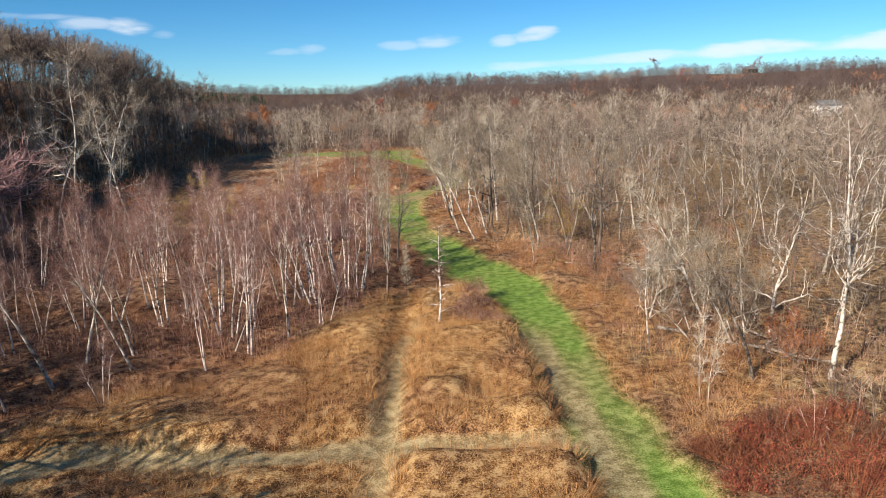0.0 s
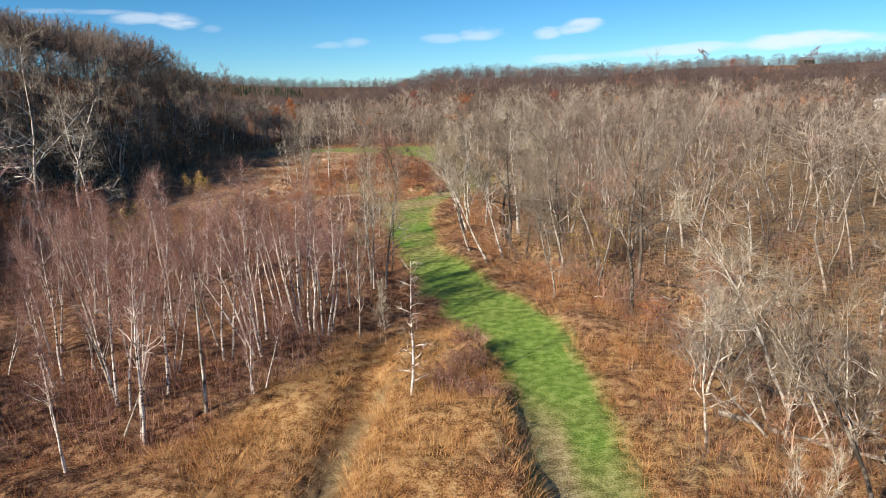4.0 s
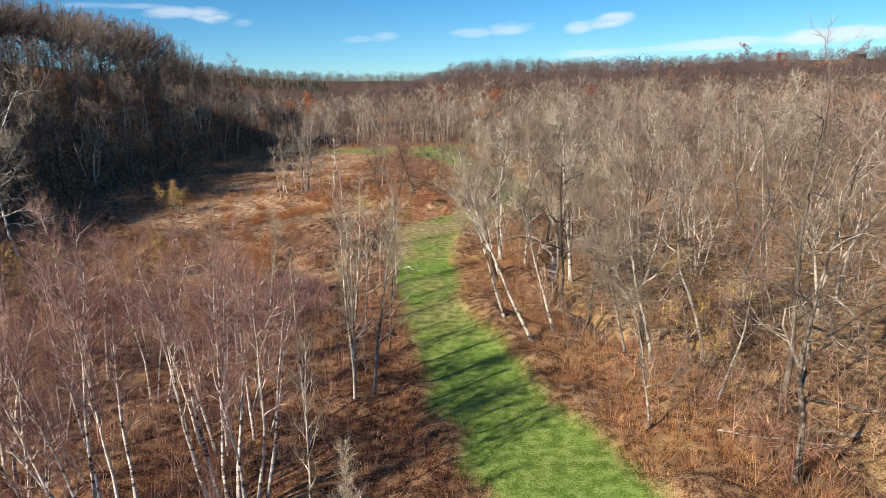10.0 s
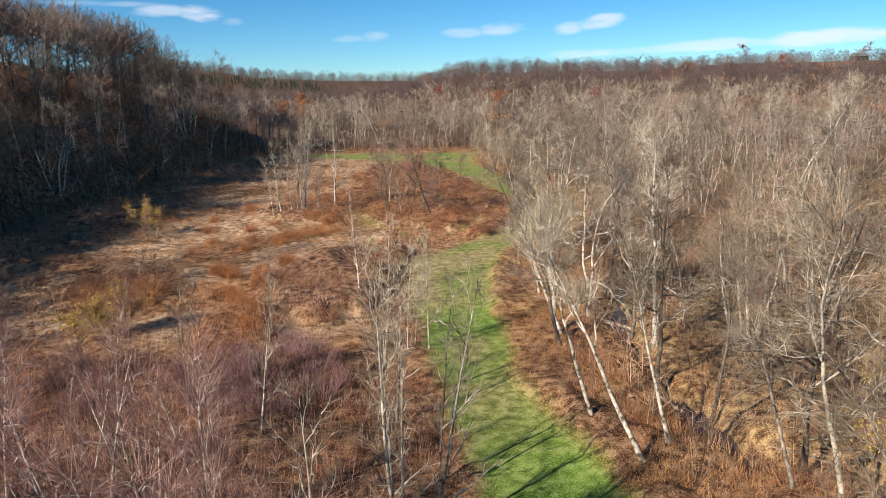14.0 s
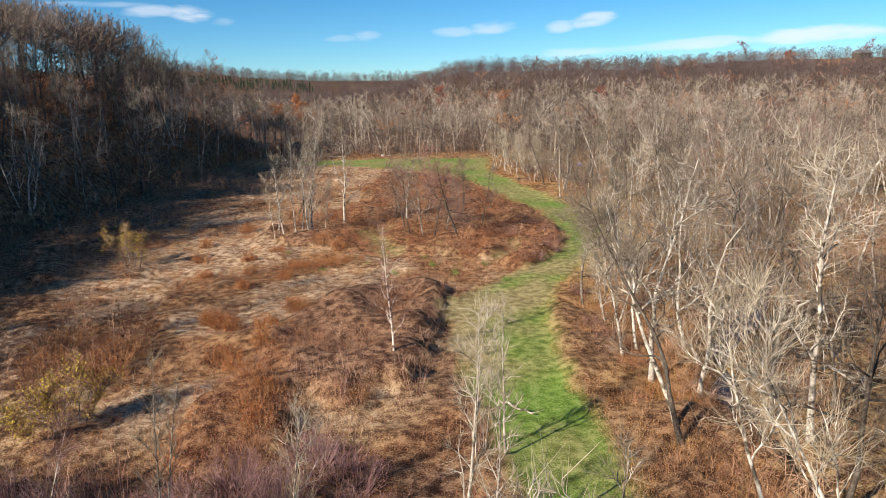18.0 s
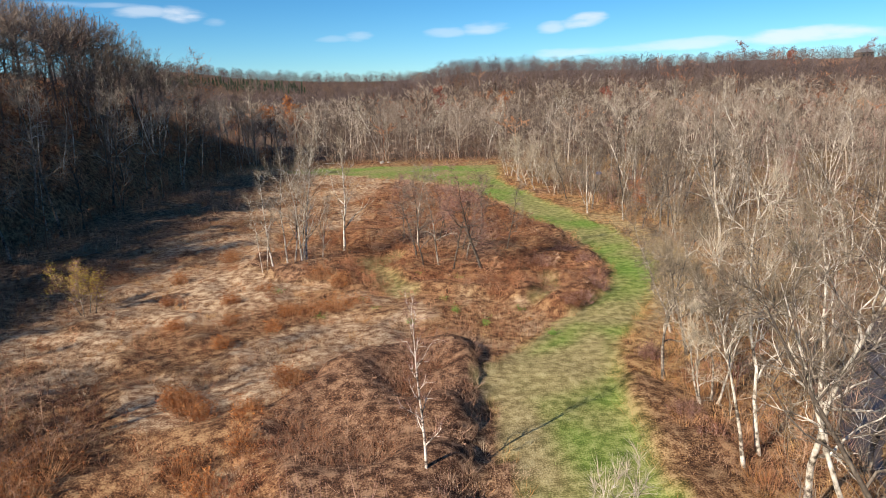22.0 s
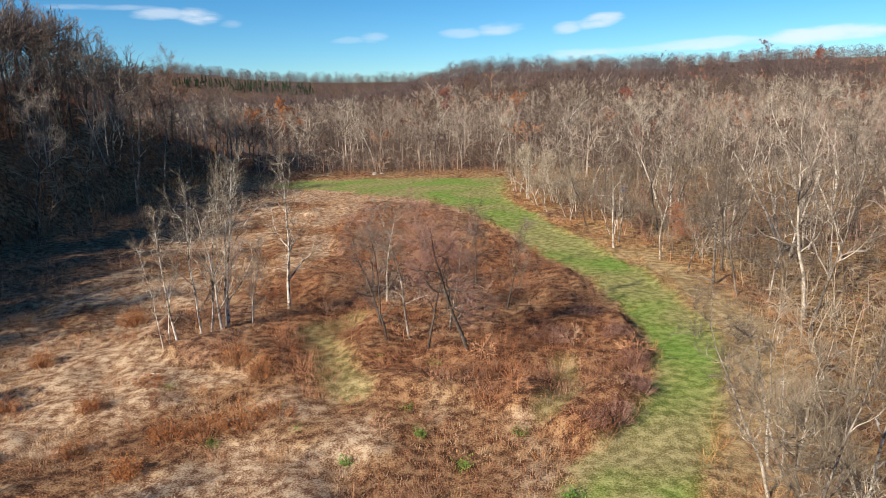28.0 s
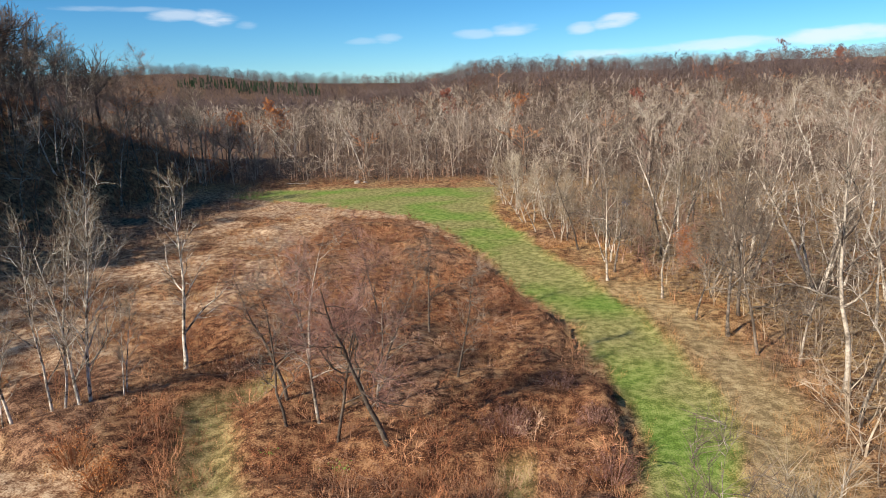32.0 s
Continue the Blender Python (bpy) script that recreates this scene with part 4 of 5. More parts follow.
# the rest of the birch thicket, copied from a few
thicket_models = []
rng = np.random.default_rng(31)
birch_spots = scattered(rng, -48, -5, 30, 92, 4.1, lambda x, y: (covers(x, y)["brush"] + covers(x, y)["rust"] > 0.35) & (x < np.interp(y, TRAIL_Y, TRAIL_L) - 4.5) & (y > np.interp(x, [-40, -21.6, -12.9, -8.9, -5, 0], [22, 30, 36, 45, 53, 58])) & (y < 74 - 0.45 * (x + 14)) & (value_noise(x, y, 11) > 0.30))
named = np.array([(x, y) for x, y, *_ in BIRCHES + BIRCHES_BACK + SAPLINGS])
birch_spots = birch_spots[np.min(np.hypot(birch_spots[:, None, 0] - named[None, :, 0], birch_spots[:, None, 1] - named[None, :, 1]), axis=1) > 2.0]
for i, (x, y) in enumerate(birch_spots):
    if i < 7:
        ob = tree("birch_tree", "slender grey birch with peeling pinkish-white stems and bare red-brown twigs", 0, 0, 9.0, "birch", BIRCH if i % 3 else PALE, TWIG_RED, 400 + i, (0, 0), (1, 2, 2, 3, 3, 4, 1)[i], "birches of the thicket", limb_parts=False)
        thicket_models.append(ob)
    at = pose(x, y, float(land(x, y)), float(rng.normal(0, 4)), float(rng.normal(0, 4)), float(rng.uniform(0, 360))) @ Matrix.Scale(float(rng.uniform(0.62, 1.1)), 4)
    if i < 7:
        ob.matrix_basis = at
    else:
        copy_thing(thicket_models[int(rng.integers(0, 7))], at)

# small trees with leaves still on
for i, (x, y, h, what, mat_) in enumerate([(-28.4, 90.5, 3.4, "yellow", LEAF_GOLD), (-41.4, 122, 4.0, "yellow", LEAF_GOLD), (-29.4, 89.4, 2.6, "yellow", LEAF_GOLD), (-30.8, 79.3, 6.0, "yellow", LEAF_GOLD), (13.0, 72.4, 6.0, "yellow", LEAF_GOLD), (10.3, 166.9, 3.4, "orange", LEAF_ORANGE), (10.4, 164.0, 2.6, "orange", LEAF_ORANGE),
                                             (15.8, 49.5, 6.0, "orange", LEAF_ORANGE), (21.3, 40.2, 2.8, "orange", LEAF_ORANGE), (-33.5, 74.0, 7.5, "orange", LEAF_ORANGE), (-43.0, 76.0, 8.0, "orange", LEAF_ORANGE), (-21.0, 70.0, 6.5, "orange", LEAF_ORANGE)]):
    tree("leafy_shrub", f"bush still holding its {what} autumn leaves among bare brush", x, y, h, "bushy", GREY, TWIG_RED, 380 + i, leaf=(mat_, 2200, 0.11, 0.15 if i != 7 else 0.6), limb_parts=False, group="shrubs in leaf")


# ---- the woods: nearer trees as things, copied from a few grown ones ----
rng = np.random.default_rng(11)
WOOD_KINDS = [("ash", GREY, TWIG_GREY, "bare grey hardwood of the valley woods"), ("ash", DARK, TWIG_GREY, "dark-stemmed bare hardwood of the valley woods"), ("pole", PALE, TWIG_GREY, "slim pale-stemmed tree of the valley woods"),
              ("sycamore", PALE, TWIG_GREY, "bare whitish sycamore of the valley woods"), ("pole", GREY, TWIG_RED, "slim bare tree with reddish twigs in the valley woods"), ("bushy", PALE, TWIG_GREY, "many-stemmed bare tree of the valley woods"), ("ash", GREY, TWIG_RED, "bare maple with reddish twigs in the valley woods"),
              ("forest", GREY, TWIG_GREY, "tall straight grey-stemmed tree of the shaded hillside"), ("forest", DARK, TWIG_GREY, "tall straight dark-stemmed tree of the shaded hillside")]
models = {}


def in_right_woods(x, y):
    right = np.interp(y, TRAIL_Y, TRAIL_R)
    ok = (x > right + 5.5 + 3 * value_noise(x, y, 12)) & (off_line(x, y, STREAM) > 2.6)
    return ok & ~((y < 33) & (x < 20))


def stand_tree(kind, variant, x, y, h, turn):
    style, bark, twig, label = WOOD_KINDS[kind]
    at = pose(x, y, float(land(x, y)), 0, 0, turn) @ Matrix.Scale(h / 13.0, 4)
    if (kind, variant) in models:
        return copy_thing(models[kind, variant], at)
    ob = tree("woodland_tree", label, 0, 0, 13.0, style, bark, twig, 500 + 10 * kind + variant, coarse=1.35, limb_parts=False, group="trees of the valley woods", thin=0.9, full=0.75)
    ob.matrix_basis = at
    models[kind, variant] = ob
    return ob


spots = scattered(rng, 6, 62, 30, 206, 6.0, in_right_woods)
heroes = np.array([(x, y) for x, y, *_ in LEANERS + SYCAMORES + ASHES + ASHES_NORTH + BUSHY])
spots = spots[np.min(np.hypot(spots[:, None, 0] - heroes[None, :, 0], spots[:, None, 1] - heroes[None, :, 1]), axis=1) > 2.2]
order = np.argsort(spots[:, 0] - np.interp(spots[:, 1], TRAIL_Y, TRAIL_R))
near_woods, rest_woods = spots[order[:190]], spots[order[190:]]
for x, y in near_woods:
    k = int(rng.choice(7, p=[0.28, 0.17, 0.06, 0.19, 0.06, 0.10, 0.14]))
    stand_tree(k, int(rng.integers(0, 3)), x, y, float(rng.uniform(8.5, 14.5)) * (0.75 if x < 14 and y < 60 else 1.0), float(rng.uniform(0, 360)))

# trees on the hill's lower slope and along its foot
hill_spots = scattered(rng, -100, -36, -60, 250, 5.6, lambda x, y: (x < foot(y) + 3 + 4 * value_noise(x, y, 15)))
hill_spots = hill_spots[(np.hypot(hill_spots[:, 0] + 77, hill_spots[:, 1] - 233) > 8) & (hill_spots[:, 1] < 240)]
hill_spots = hill_spots[np.argsort(-hill_spots[:, 0] + 60 * (hill_spots[:, 1] < 95))]
for x, y in hill_spots[:105]:
    k = int(rng.choice(9, p=[0.12, 0.12, 0.05, 0.04, 0.05, 0.06, 0.04, 0.28, 0.24]))
    stand_tree(k, int(rng.integers(0, 3)), x, y, float(rng.uniform(11, 16.5)), float(rng.uniform(0, 360)))


# ---- the woods: those past counting ----
def far_bank(rng, h, many, width, low, reach, arms=7, dots=0, wide=0.38, bark=0.0):
    """A tree of the woods: trunk, limbs that fan out into a rounded crown, and fine twigs all over them."""
    trunk = tube(bent(rng, (0, 0, -0.5), (0, 0, 1), h * 0.8, 3, 0, 0.06), h * np.array([0.011, 0.009, 0.006, 0.002]), 3)
    limbs, t0, t1 = [], [], []
    turn, hub = rng.uniform(0, 6.28), np.array([0, 0, 0.5 * h])
    for k in range(arms):
        q = h * (low + (0.62 - low) * (k + rng.random()) / arms)
        az = turn + 2.4 * k + rng.normal(0, 0.3)
        u = math.sqrt(rng.uniform(0.05, 1.0))
        end = np.array([wide * h * u * math.cos(az), wide * h * u * math.sin(az), h * (0.54 + 0.40 * math.sqrt(1 - 0.88 * u * u) * rng.uniform(0.82, 1.0))])
        end[2] = max(end[2] - 0.5 * (0.62 * h - q), q + 0.12 * h)
        start = np.array([0, 0, q])
        mid = start + (end - start) * 0.5 + np.array([0.05 * h * math.cos(az), 0.05 * h * math.sin(az), -0.03 * h]) + rng.normal(0, 0.03 * h, 3)
        limbs.append(tube(np.array([start, mid, end]), h * np.array([0.0048, 0.0034, 0.0014]), 3))
        n = many // arms
        # forks first, then the twigs that spread from them
        m = max(2, n // 6)
        g = rng.uniform(0.3, 1.0, m)[:, None]
        p = np.where(g < 0.5, start + (mid - start) * g * 2, mid + (end - mid) * (g * 2 - 1))
        fork = 0.6 * (end - start) / np.linalg.norm(end - start) + (p - hub) / h * 1.6 + rng.normal(0, 0.45, (m, 3))
        fork *= (1.5 * reach * h * rng.uniform(0.6, 1.3, m) / np.linalg.norm(fork, axis=1))[:, None]
        t0.append(p)
        t1.append(p + fork)
        pick = rng.integers(0, m, n - m)
        b = p[pick] + fork[pick] * rng.uniform(0.15, 1.0, (n - m, 1))
        way_ = fork[pick] / (1.5 * reach * h) + (b - hub) / h * 1.2 + rng.normal(0, 0.55, (n - m, 3))
        way_ /= np.linalg.norm(way_, axis=1)[:, None]
        t0.append(b)
        t1.append(b + way_ * (reach * h * rng.uniform(0.4, 1.3, n - m))[:, None])
    t0, t1 = np.concatenate(t0), np.concatenate(t1)
    w_ = np.cross(t1 - t0, rng.normal(0, 1, t0.shape))
    w_ *= (width * rng.uniform(0.6, 1.4, len(t0)) / np.linalg.norm(w_, axis=1))[:, None]
    pieces = [trunk, *limbs]
    light = [np.full(sum(len(t_[0]) for t_ in pieces), bark)]
    v = np.stack([t0 - w_, t0 + w_, t1], 1).reshape(-1, 3)
    light.append(np.repeat(rng.normal(-0.03, 0.10, len(t0)), 3))
    size = np.array([wide * 0.95, wide * 0.95, 0.5 * (0.98 - low)]) * h
    centre = np.array([0, 0, 0.5 * (0.98 + low) * h])
    if dots:
        # far off, the twigs read as a haze of small flecks
        up = rng.uniform(-1.0, 1.0, dots)
        girth = np.where(up > -0.1, np.sqrt(np.clip(1 - ((up + 0.1) / 1.1) ** 2, 0, 1)), 0.92) * np.sqrt(rng.uniform(0.1, 1.0, dots))
        az = rng.uniform(0, 6.28, dots)
        c = np.stack([girth * np.cos(az), girth * np.sin(az), up], 1)
        v = np.concatenate([v, leaves(rng, c * size + centre, 1.6 * width, 0.02 * h)[0]])
        light.append(np.repeat(rng.normal(0, 0.10, dots), 3))
    pieces.append((v, np.arange(len(v)).reshape(-1, 3)))
    return joined(pieces), np.concatenate(light)


def far_woods(name, label, spots, low, high, seeds, material, many, width, bare=0.3, reach=0.11, arms=7, category="woods", dots=0, wide=0.38, bark=0.0):
    rng = np.random.default_rng(seeds)
    grown_ = [far_bank(rng, 13.0, many, width, bare, reach, arms, dots, wide, bark) for _ in range(8)]
    bank, shade = [g[0] for g in grown_], [g[1] for g in grown_]
    pick = rng.integers(0, 8, len(spots))
    vs, fs, ts, n = [], [], [], 0
    z = land(spots[:, 0], spots[:, 1])
    for j in range(8):
        p, zz = spots[pick == j], z[pick == j]
        if not len(p):
            continue
        v, f = bank[j]
        m = len(p)
        t = rng.uniform(0, 6.28, m)[:, None]
        k = rng.uniform(low, high, m)[:, None] / 13.0
        kw = k * rng.uniform(0.9, 1.35, (m, 1))
        q = np.stack([p[:, :1] + kw * (v[None, :, 0] * np.cos(t) - v[None, :, 1] * np.sin(t)), p[:, 1:] + kw * (v[None, :, 0] * np.sin(t) + v[None, :, 1] * np.cos(t)), zz[:, None] + k * v[None, :, 2]], -1)
        vs.append(q.reshape(-1, 3))
        fs.append((f[None] + (np.arange(m) * len(v))[:, None, None]).reshape(-1, 3) + n)
        ts.append(np.clip(rng.random(m)[:, None] + shade[j][None], 0, 1).ravel())
        n += m * len(v)
    return tagged(new(name, mesh_of(name, np.concatenate(vs), np.concatenate(fs), material, np.concatenate(ts))), label, category, kind="stuff")


far_woods("valley_woods", "bare grey-brown trees of the valley woods beyond the stream", rest_woods, 8, 14, 600, WOODS, 420, 0.024, 0.22, 0.085, 12)
hidden = hill_spots[105:]
crest_spots = scattered(rng, -113, -84, 45, 252, 7.6, lambda x, y: x < -86 - 0.9 * (y - 240))
far_woods("crest_woods", "tall oaks with rounded bare brown crowns along the hilltop", crest_spots, 16.5, 21.0, 621, HILL_WOODS, 2100, 0.017, 0.40, 0.036, 30, wide=0.30, bark=-0.35)
brow_spots = scattered(rng, -86, -75, 40, 238, 7.0, lambda x, y: np.hypot(x + 77, y - 233) > 9)
far_woods("brow_woods", "dark bare trees below the hilltop", brow_spots, 12.5, 16, 623, HILL_WOODS, 900, 0.02, 0.38, 0.05, 20, wide=0.32, bark=-0.3)
far_woods("crest_leaves", "rust-brown oaks still in thin leaf along the hilltop", crest_spots[::6] + 2.0, 13, 17, 622, RUST, 80, 0.05, 0.5, 0.05, 10, dots=600)
far_woods("lower_hill_woods", "bare woods on the hill beside the birch thicket", hidden[hidden[:, 1] < 95], 12, 17, 625, HILL_WOODS, 240, 0.045, 0.3, 0.08, 10)
foot_stand = scattered(rng, -64, -45, 48, 84, 3.8, lambda x, y: value_noise(x, y, 9) > 0.3)
far_woods("foot_stand", "purple-brown young trees crowding the foot of the hill", foot_stand, 11, 16, 626, TWIG_PURPLE, 260, 0.028, 0.35, 0.09, 10)
behind = scattered(rng, -52, -16, -4, 46, 4.3, lambda x, y: (x + 0.72 * y < -7) & (y < 40))
far_woods("roadside_woods", "bare trees that shade the near end of the meadow", behind, 12, 15, 627, HILL_WOODS, 300, 0.03, 0.3, 0.10, 9)
upper = scattered(rng, -180, -98, -60, 262, 13.0, lambda x, y: (x < -113) & (y < 236))
far_woods("hilltop_woods", "bare woods on the top of the shaded hill", upper, 14, 18, 630, HILL_WOODS, 420, 0.036, 0.40, 0.06, 12, wide=0.32)


def in_view(x, y, wide=0.80):
    return np.abs(x) < 60 + wide * (y + 10)


def not_cleared(x, y):
    """Away from the farm buildings, the way they are seen and the hillside clearing."""
    return (off_line(x, y, [(130, 240), (206, 377)]) > 7) & (np.hypot(x - 206, y - 377) > 16) & ~inside(x, y, [(214, 575), (262, 580), (304, 668), (262, 672)])


belt = scattered(rng, -100, 280, 60, 350, 6.6, lambda x, y: in_view(x, y) & not_cleared(x, y) & (((x > 62) & (y > 60)) | ((y > 206) & (x > np.interp(y, [206, 226], [2, -12])) & (y < 232)) | ((y > 229 + 4 * value_noise(x, y, 20)) & (x > -78 + 0 * y))))
far_woods("woods_belt", "bare grey woods across the valley with pale sycamores", belt, 8, 14.5, 640, WOODS, 260, 0.034, 0.18, 0.075, 8)
edge_spots = scattered(rng, -80, 12, 223, 240, 2.5, lambda x, y: y > 225 + 4 * value_noise(x, y, 8))
far_woods("belt_edge_brush", "brown brush along the front of the far woods", edge_spots[::2], 1.5, 4.0, 641, BRUSH, 90, 0.10, 0.05, 0.13, 7, "shrubs")
far_woods("belt_edge_thicket", "grey saplings and shrubs along the front of the far woods", edge_spots[1::2], 3.5, 7.5, 642, WOODS, 130, 0.06, 0.05, 0.11, 9, "shrubs")
rim = lambda x, y: x - np.interp(y, TRAIL_Y, TRAIL_R)
rim_spots = scattered(rng, -14, 26, 126, 212, 2.3, lambda x, y: (rim(x, y) > 3.5 + 3 * value_noise(x, y, 9)) & (rim(x, y) < 14))
far_woods("trail_edge_thicket", "grey willow shrubs crowding the edge of the woods beside the trail", rim_spots, 2.0, 5.0, 643, TWIG_PALE, 120, 0.045, 0.05, 0.12, 9, "shrubs")
slope_spots = scattered(rng, -300, 420, 348, 470, 9.5, lambda x, y: in_view(x, y) & not_cleared(x, y))
far_woods("slope_woods", "pale grey-brown woods where the valley floor begins to rise", slope_spots, 10, 15, 649, WOODS, 190, 0.075, 0.18, 0.085, 7)
ridge_spots = scattered(rng, -420, 560, 455, 570, 10.0, lambda x, y: in_view(x, y) & not_cleared(x, y))
far_woods("ridge_woods", "woods on the long ridge closing the valley, cloud shadow and haze in their purple-brown tone", ridge_spots, 10, 15, 650, RIDGE_WOODS, 24, 0.32, 0.02, 0.06, 4, dots=250)
last_spots = scattered(rng, -800, 640, 560, 900, 14.5, lambda x, y: in_view(x, y) & not_cleared(x, y) & ((x < -60) | (y < 760)))
low_spots = scattered(rng, -780, 560, 590, 900, 13.0, lambda x, y: in_view(x, y) & not_cleared(x, y) & np.where(x < -60, y > 760, y < 770))
far_woods("horizon_woods", "woods on the crest of the farthest hills, cloud shadow and haze in their purple-brown tone", last_spots, 7.5, 11.5, 660, RIDGE_WOODS, 8, 0.40, -0.05, 0.04, 3, dots=310)
far_woods("crest_undergrowth", "saplings and brush under the trees of the far crest, in the hazed ridge tone", low_spots, 5, 8, 661, RIDGE_WOODS, 4, 0.62, -0.1, 0.05, 2, dots=70)

tinted = scattered(rng, -90, 330, 240, 640, 26.0, lambda x, y: in_view(x, y) & not_cleared(x, y) & (value_noise(x, y, 60) > 0.48))
far_woods("rusty_far_woods", "rust-leaved oaks scattered through the far woods", tinted, 10, 14, 670, RUST, 200, 0.07, 0.3, 0.07)

# whitish sycamores that stand out in the woods across the valley
for i, (x, y, h) in enumerate([(32.5, 290, 16), (47, 300, 17), (-26, 262, 15), (-50, 246, 13), (38, 206, 15), (22, 232, 15), (4, 258, 16), (-10, 248, 13), (58, 250, 16), (16, 278, 15), (-38, 252, 14), (70, 280, 16), (30, 176, 14), (44, 160, 15), (52, 196, 15)]):
    if i < 3:
        ob = tree("pale_sycamore", "bare white-limbed sycamore standing out of the grey woods", 0, 0, 15.0, "sycamore", WHITE_BARK, TWIG_PALE, 850 + i, coarse=2.2, limb_parts=False, group="white sycamores of the valley", thin=0.6)
        models["pale", i] = ob
    at = pose(x, y, float(land(x, y)), 0, 0, 67.0 * i) @ Matrix.Scale(h / 15.0, 4)
    if i < 3:
        ob.matrix_basis = at
    else:
        copy_thing(models["pale", i % 3], at)

# pale hillside clearing
cx, cy = np.meshgrid(np.linspace(0, 1, 14), np.linspace(0, 1, 20))
clearing = np.stack([220 + 32 * cx + 42 * cy, 586 + 8 * cx + 76 * cy], -1)
k = np.arange(280).reshape(20, 14)
tagged(new("clearing", mesh_of("clearing", np.concatenate([clearing, (land(clearing[..., 0], clearing[..., 1]) + 0.25)[..., None]], -1).reshape(-1, 3), np.stack([k[:-1, :-1], k[:-1, 1:], k[1:, 1:], k[1:, :-1]], -1).reshape(-1, 4), STUBBLE, smooth=True)), "pale mown clearing on the far hillside", "meadow", kind="structure")


# ---- grass, weeds and brush ----
def tufts(name, label, spots, low, high, blades, spread, width, material, seed, head=None, droop=0.35):
    """Tufts of thin standing blades or stalks; every tuft keeps its own tint."""
    rng = np.random.default_rng(seed)
    n = len(spots)
    z = land(spots[:, 0], spots[:, 1]) + 0.9 * thatch(spots[:, 0], spots[:, 1])
    tall = rng.uniform(low, high, n) * (0.7 + 0.6 * value_noise(spots[:, 0], spots[:, 1], 3.0, 2))
    tint = np.clip(rng.normal(0.5, 0.22, n), 0, 1)
    k = np.repeat(np.arange(n), blades)
    m = len(k)
    a, r = rng.uniform(0, 6.28, m), spread * np.sqrt(rng.random(m))
    out = np.stack([np.cos(a), np.sin(a)], 1)
    base = np.empty((m, 3))
    base[:, :2] = spots[k] + out * r[:, None]
    base[:, 2] = z[k] - 0.05
    hh = tall[k] * rng.uniform(0.55, 1.1, m)
    tip = base + np.stack([out[:, 0] * hh * droop * rng.uniform(0, 1.6, m), out[:, 1] * hh * droop * rng.uniform(0, 1.6, m), hh], 1)
    tip[:, :2] += rng.normal(0, 0.12, (m, 2)) * hh[:, None]
    b = rng.uniform(0, 6.28, m)
    side = np.stack([np.cos(b), np.sin(b), np.zeros(m)], 1) * (width * rng.uniform(0.6, 1.4, m))[:, None]
    v = np.stack([base - side, base + side, tip], 1).reshape(-1, 3)
    f = np.arange(3 * m).reshape(-1, 3)
    ob = tagged(new(name, mesh_of(name, v, f, material, np.repeat(tint[k], 3))), label, "vegetation", kind="stuff")
    if head:
        size, share, head_mat, head_name, head_label = head
        pick = rng.random(m) < share
        hv, hf = leaves(rng, np.repeat(tip[pick], 2, axis=0), size, size * 0.8)
        tagged(new(head_name, mesh_of(head_name, hv, hf, head_mat, np.repeat(rng.random(len(hf)), 3))), head_label, "vegetation", kind="stuff")
    return ob


rng = np.random.default_rng(21)


def sown(key, per_m2, x0=-66, x1=44, y0=16, y1=236, floor=0.15):
    """Places strewn by the weight of one ground cover, thinner far up the valley."""
    n = int(per_m2 * (x1 - x0) * (y1 - y0))
    p = np.stack([rng.uniform(x0, x1, n), rng.uniform(y0, y1, n)], 1)
    weight = covers(p[:, 0], p[:, 1])[key]
    weight = np.where(weight < floor, 0, weight) * (1 - 0.5 * ease(p[:, 1], 130, 200)) * (off_line(p[:, 0], p[:, 1], STREAM) > 2.2)
    return p[rng.random(n) < weight]


tufts("dry_grass", "tall golden dry grass of the meadow", sown("straw", 4.5), 0.4, 0.95, 16, 0.40, 0.0075, STRAW, 1, droop=0.95)
tufts("rusty_weeds", "rust-brown dead goldenrod and weeds", sown("rust", 4.2), 0.45, 0.9, 12, 0.40, 0.007, RUST, 2, droop=0.7, head=(0.06, 0.3, RUST, "weed_heads", "rusty heads of dead weeds"))
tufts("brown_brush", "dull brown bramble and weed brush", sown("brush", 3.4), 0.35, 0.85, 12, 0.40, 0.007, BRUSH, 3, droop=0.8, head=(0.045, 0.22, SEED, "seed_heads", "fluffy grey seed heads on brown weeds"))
tufts("stubble", "short mown stubble and matted grass of the field", sown("stub", 7.5), 0.10, 0.42, 9, 0.30, 0.013, STUBBLE, 4, droop=0.9)
tufts("mown_grass", "bright green short mown grass of the trail", sown("green", 16.0), 0.05, 0.14, 8, 0.36, 0.009, GREEN, 5, droop=0.9)
tufts("worn_grass", "pale dry short grass of the worn paths", sown("worn", 10.0), 0.05, 0.15, 8, 0.36, 0.009, WORN, 6, droop=0.9)
litter_spots = sown("litter", 1.5)
tufts("woodland_weeds", "sparse tan weeds and stalks on the woodland floor", litter_spots, 0.25, 0.7, 10, 0.45, 0.008, STRAW, 7, droop=0.9)
hummocks = sown("stub", 0.16)
tufts("tussocks", "tan and brown grass tussocks in the mown field", hummocks, 0.3, 0.7, 60, 0.45, 0.008, STRAW, 12, droop=0.7)
rusty = sown("stub", 0.07)
tufts("rusty_tussocks", "rust-brown weed clumps in the mown field", rusty, 0.4, 0.9, 64, 0.48, 0.008, RUST, 13, droop=0.9)
isle_spots = scattered(rng, -33, 0, 121, 190, 1.5, lambda x, y: inside(x, y, ISLAND) & (off_line(x, y, RING_PATH) > 1.4) & (value_noise(x, y, 4) > 0.42))
half_ = rng.random(len(isle_spots)) < 0.5
